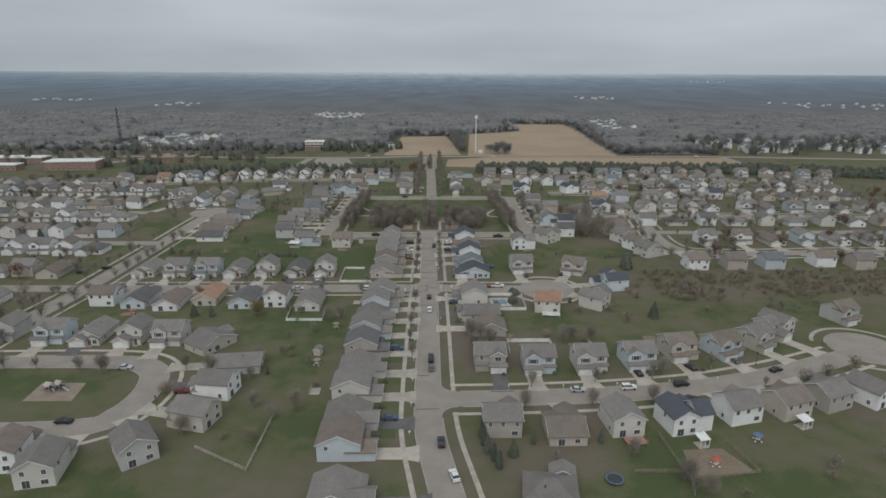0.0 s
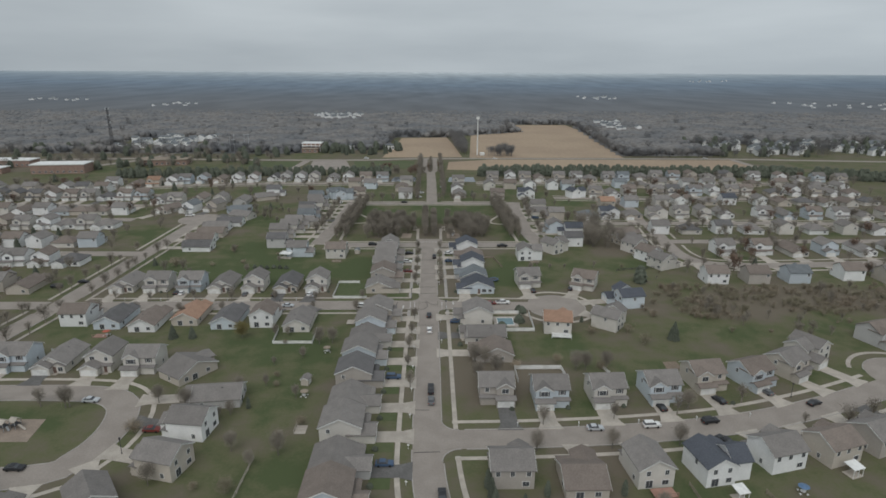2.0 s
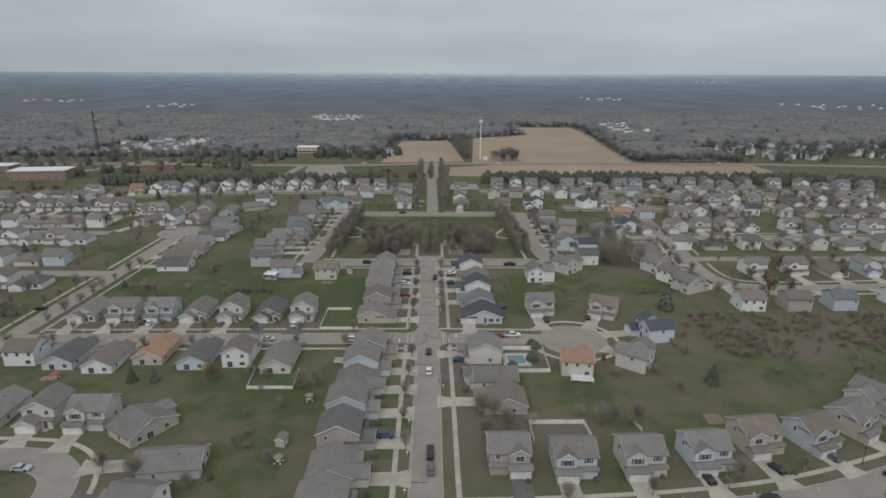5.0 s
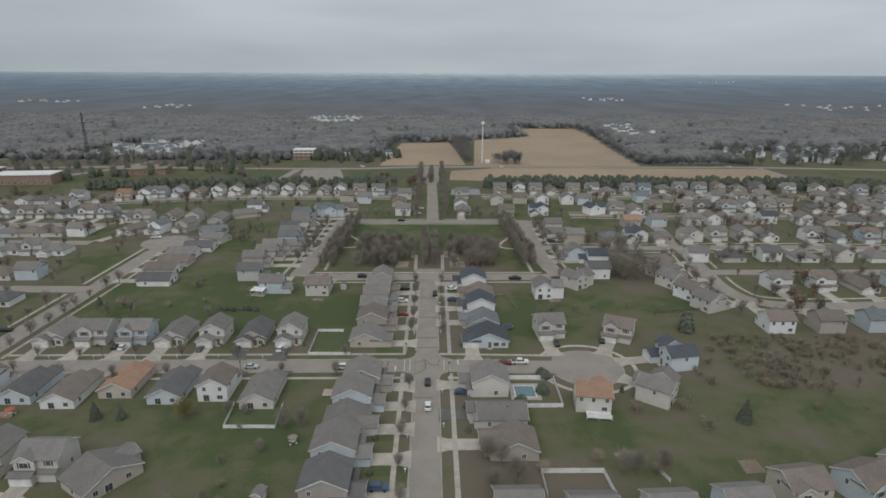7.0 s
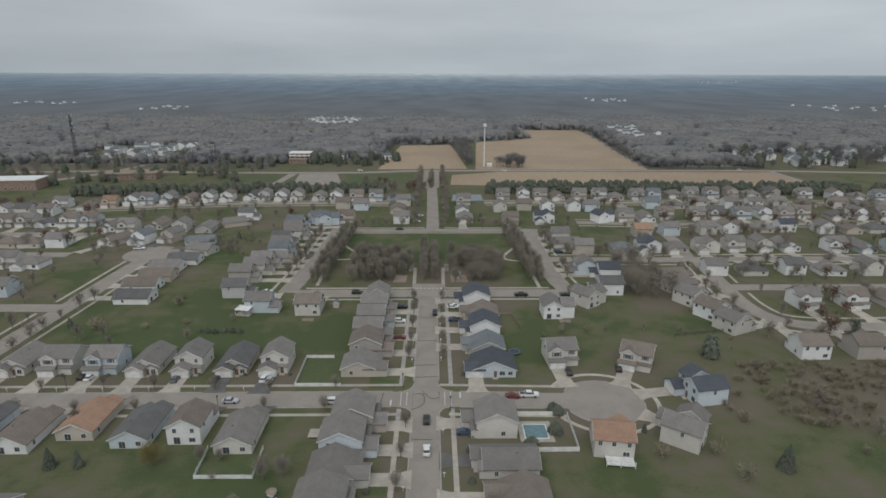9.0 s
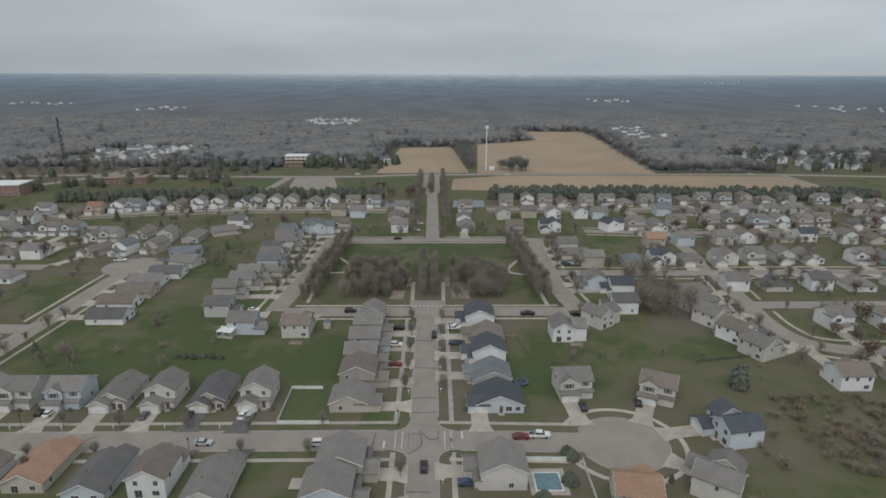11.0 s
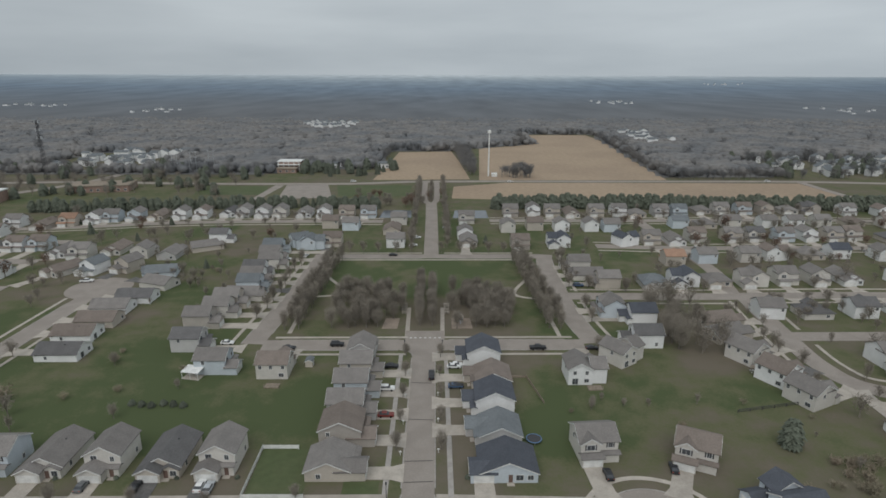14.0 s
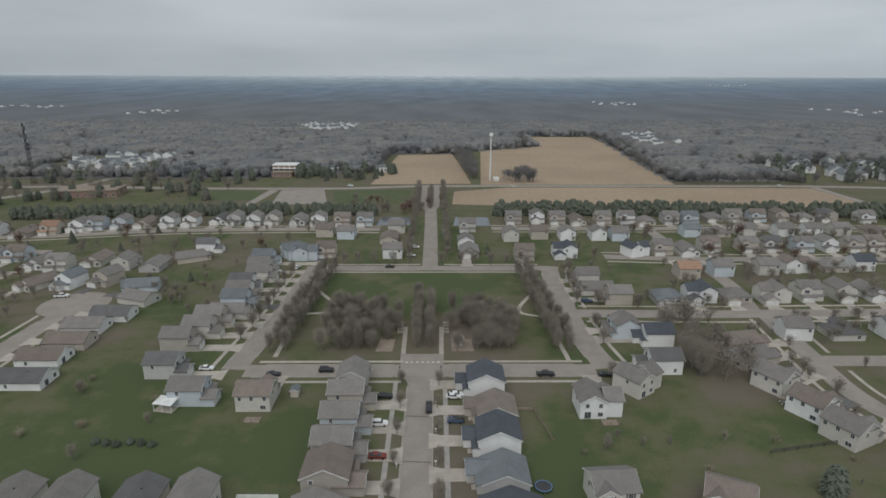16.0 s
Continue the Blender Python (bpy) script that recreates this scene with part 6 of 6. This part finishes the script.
# single trees
for kind, x, y, s in [
    ("willow", -68, 219, 0.8), ("spruce", -93, 219, 0.62), ("spruce", -86, 219, 0.55), ("pine", 98, 276, 0.85), ("spruce", 90, 216, 0.8), ("brush", 78, 212, 1.1),
    ("spruce", 60, 232, 0.3), ("cedar", 15.5, 130, 1.0), ("cedar", 15, 133.5, 1.05), ("cedar", 14.5, 137, 1.0), ("cedar", 16.8, 127, 0.95), ("cedar", 17.8, 124, 1.0),
    ("spruce", 22, 129, 0.55), ("cedar", 28, 134, 0.8), ("cedar", 46, 134, 0.8), ("maple", 76, 170, 0.75), ("oak", -78, 136, 0.45), ("maple", -66, 139, 0.7),
    ("maple", -38, 150, 0.8), ("brush", -47, 136, 1.0), ("maple", 117, 161, 0.8), ("maple", 126, 164, 0.8), ("maple", 139, 170, 0.75), ("big", -167, 232, 0.9),
    ("maple", -165, 214, 1.0), ("maple", -160, 222, 0.9), ("maple", -70, 172, 0.8), ("maple", -79, 175, 0.7), ("brush", -79, 160, 1.1), ("maple", 22, 190, 0.9),
    ("maple", 16, 187, 0.8), ("brush", 61, 221, 1.0), ("brush", 75, 222, 1.0), ("pear", -96, 236, 0.6), ("shrub", 38, 241, 1.8), ("shrub", 24.5, 242, 1.8), ("shrub", 35.5, 232, 2.0),
    ("shrub", 28, 225.5, 2.0), ("shrub", 37, 243, 1.6), ("maple", -62, 334, 0.7), ("maple", 62, 332, 0.7), ("spruce", -110, 424, 0.6), ("oak", 150, 292, 0.9), ("spruce", 160, 292, 0.8), ("oak", -190, 262, 0.9),
    ("oak", -92, 478, 0.7), ("spruce", 33, 468, 0.6), ("brush", -125, 300, 1.4), ("spruce", -136, 302, 0.5), ("maple", -126, 290, 0.8), ("maple", -118, 292, 0.8), ("spruce", -97, 175, 0.3), ("cedar", -52, 172, 0.7)
]:
    plant(kind, x, y, s, (x * 37) % 360, "garden trees")
scatter(34, -60, -34, 130, 232, ("brush", "street", "maple"), "garden trees", 0.4, 0.8, lambda x, y: RND.random() < 0.6)
scatter(16, 20, 120, 112, 130, ("brush", "maple", "street"), "garden trees", 0.5, 0.9)
scatter(30, 40, 112, 276, 300, ("brush", "street"), "garden trees", 0.3, 0.6, lambda x, y: RND.random() < 0.5)
scatter(30, -120, -66, 280, 420, ("brush", "street"), "garden trees", 0.4, 0.8, lambda x, y: RND.random() < 0.6)


# ---- far buildings and masts ----
def mast(x, y, high):
    ob = empty("cell_mast", pose(x, y, 0))
    part("pole", tube(bmesh.new(), (0, 0, 0), (0, 0, high), 0.75, 0.5, 10), FENCE, ob, "white tapered pole")
    part("antenna", boxes((-1.6, 1.6, -1.2, 1.2, high - 3.2, high - 0.6)), FENCE, ob)
    part("hut", boxes((3, 8, -3, 3, 0, 3)), FENCE, ob, "white equipment hut")
    part("collar", tube(bmesh.new(), (0, 0, high - 4), (0, 0, high - 3.4), 0.9, 0.9, 10), STEEL, ob)
    return tagged(ob, "tall slender white antenna mast beside a field", "mast")


mast(54, 692, 43)


def lattice_tower(x, y, high, label):
    ob = empty("lattice_tower", pose(x, y, 0))
    for sx in (-1, 1):
        for sy in (-1, 1):
            part("leg", tube(bmesh.new(), (sx * 1.5, sy * 1.5, 0), (sx * 0.6, sy * 0.6, high), 0.2, 0.14, 5), DARK, ob)
    n = int(high / 4)
    for i in range(n):
        z0, z1 = i * high / n, (i + 1) * high / n
        w0, w1 = 1.5 - 0.9 * z0 / high, 1.5 - 0.9 * z1 / high
        bm = bmesh.new()
        for s in (-1, 1):
            tube(bm, (-w0, s * w0, z0), (w1, s * w1, z1), 0.12, 0.12, 4)
            tube(bm, (s * w0, w0, z0), (s * w1, -w1, z1), 0.12, 0.12, 4)
        part("brace", bm, DARK, ob)
    for z in (high - 1, high - 8, high - 15):
        for s in (-1, 1):
            part("antenna", boxes((s * 1.5 - 0.4, s * 1.5 + 0.4, -1.0, 1.0, z - 1.2, z + 1.2)), STEEL, ob)
    return tagged(ob, label, "tower")


lattice_tower(-343, 672, 52, "tall dark lattice tower with pale antennas")


def pylon(x, y, high):
    ob = empty("pylon", pose(x, y, 0))
    for s in (-1, 1):
        part("leg", tube(bmesh.new(), (s * 2.4, 0, 0), (s * 2.4, 0, high), 0.3, 0.25, 5), STEEL, ob)
    for z in (high - 1, high - 6):
        part("crossbeam", boxes((-4, 4, -0.2, 0.2, z - 0.25, z + 0.25)), STEEL, ob)
    return tagged(ob, "grey steel power line frame", "pylon", "pylons")


pylon(-229, 716, 20)
pylon(-214, 722, 20)
pylon(-248, 718, 17)


def block(x, y, turn, w, d, high, wall, roof, label, columns=0):
    ob = empty("building", pose(x, y, 0, 0, 0, turn))
    part("wall", boxes((-w / 2, w / 2, -d / 2, d / 2, 0, high)), wall, ob)
    part("roof", boxes((-w / 2 - 0.6, w / 2 + 0.6, -d / 2 - 0.6, d / 2 + 0.6, high, high + 0.8)), roof, ob)
    n = max(3, int(w / 5))
    for i in range(n):
        x0 = -w / 2 + (i + 0.5) * w / n
        frame_ob = part("window", boxes((x0 - 1.1, x0 + 1.1, -d / 2 - 0.08, -d / 2, 1.0, 2.8)), TRIM, ob)
        part("pane", boxes((x0 - 0.95, x0 + 0.95, -d / 2 - 0.12, -d / 2 - 0.06, 1.15, 2.65)), GLASS_DARK, frame_ob)
    for i in range(columns):
        x0 = -w / 2 + 1 + i * (w - 2) / max(1, columns - 1)
        part("column", tube(bmesh.new(), (x0, -d / 2 - 2, 0), (x0, -d / 2 - 2, high), 0.4, 0.35, 8), FENCE, ob)
    if columns:
        part("porch_roof", boxes((-w / 2, w / 2, -d / 2 - 3, -d / 2, high * 0.7, high * 0.7 + 0.6)), roof, ob)
    return tagged(ob, label, "building")


block(-138, 727, 0, 22, 14, 9, BRICK, FENCE, "brick building with a white roof and columns", 5)
block(-138, 712, 0, 18, 8, 4, BRICK, TIMBER, "low brick hall with a brown roof")
block(-341, 575, 6, 46, 20, 8, BRICK, FENCE, "long brick school with a flat white roof")
block(-420, 612, 0, 60, 16, 6, BRICK, FENCE, "long store building with a flat white roof")
block(-410, 570, 0, 40, 12, 5, BRICK, FENCE, "low store building with a flat white roof")
block(-268, 625, 8, 46, 22, 5, BRICK, TIMBER, "wide brick building with a brown roof")
for k in range(5):
    block(-100 + 13 * k, 742 + (k % 2) * 8, 0, 11, 9, 5, siding("white"), shingles("slate"), "white far-off house among evergreens")


def far_houses(n, cx, cy, rx, ry, seed, label):
    """A settlement far off: small gabled blocks, too small to pick apart."""
    rnd = random.Random(seed)
    wb, rb, tb = bmesh.new(), [], []
    for i in range(n):
        x, y = cx + rnd.uniform(-rx, rx), cy + rnd.uniform(-ry, ry) * (2.5 if cy > 1400 else 1)
        w, d = rnd.uniform(7, 12) * (0.7 if cy > 1400 else 1), rnd.uniform(6, 9)
        lift = 52 * max(0.0, min(1.0, (math.hypot(x, y) - 2300) / 2450)) ** 1.3
        volume(wb, rb, tb, x - w / 2, x + w / 2, y - d / 2, y + d / 2, lift + 10 if cy > 850 else 6, rnd.choice("xy"), 0.5, z0=lift)
    for bm in tb:
        bm.free()
    tagged(part("far_house_walls", wb, siding("white")), label + ", pale walls", "houses", kind="stuff")
    verts, faces = [], []
    for bm in rb:
        bm.verts.index_update()
        k = len(verts)
        verts += [tuple(v.co) for v in bm.verts]
        faces += [tuple(v.index + k for v in f.verts) for f in bm.faces]
        bm.free()
    tagged(raw("far_house_roofs", verts, faces, shingles("slate")), label + ", grey roofs", "houses", kind="stuff")


far_houses(30, -172, 1150, 44, 40, 1, "pale apartment houses in the woods")
far_houses(34, -335, 790, 55, 60, 2, "pale houses beyond the highway")
far_houses(60, 470, 740, 130, 50, 3, "pale houses beyond the fields")
far_houses(16, 305, 980, 25, 70, 4, "pale houses in the woods")
far_houses(10, -600, 1480, 40, 30, 5, "pale houses in the woods")
far_houses(16, 520, 1880, 60, 40, 6, "pale houses in the distance")
far_houses(10, 1500, 3300, 120, 40, 7, "pale buildings in the distance")
far_houses(10, -1000, 1700, 90, 30, 9, "pale houses in the distance")
far_houses(22, 1050, 1500, 150, 60, 10, "pale houses in the distance")
scatter(70, -470, -160, 588, 640, ("maple", "pine", "big"), "far trees", 0.7, 1.1)
scatter(130, -470, -160, 640, 740, ("big", "maple", "maple", "pine"), "far trees", 0.8, 1.2)
scatter(36, -130, -30, 690, 740, ("pine", "spruce"), "far trees", 0.8, 1.2)
scatter(170, 330, 640, 676, 800, ("pine", "maple", "big", "big"), "far trees", 0.9, 1.3)
scatter(22, 66, 94, 682, 704, ("maple", "big"), "far trees", 0.9, 1.2)
scatter(60, -60, 20, 560, 600, ("maple", "oak", "maple"), "far trees", 0.6, 0.9, lambda x, y: RND.random() < 0.5)
scatter(70, -560, 640, 700, 1050, ("big", "maple"), "far trees", 1.0, 1.3, wooded)
join_far_trees()
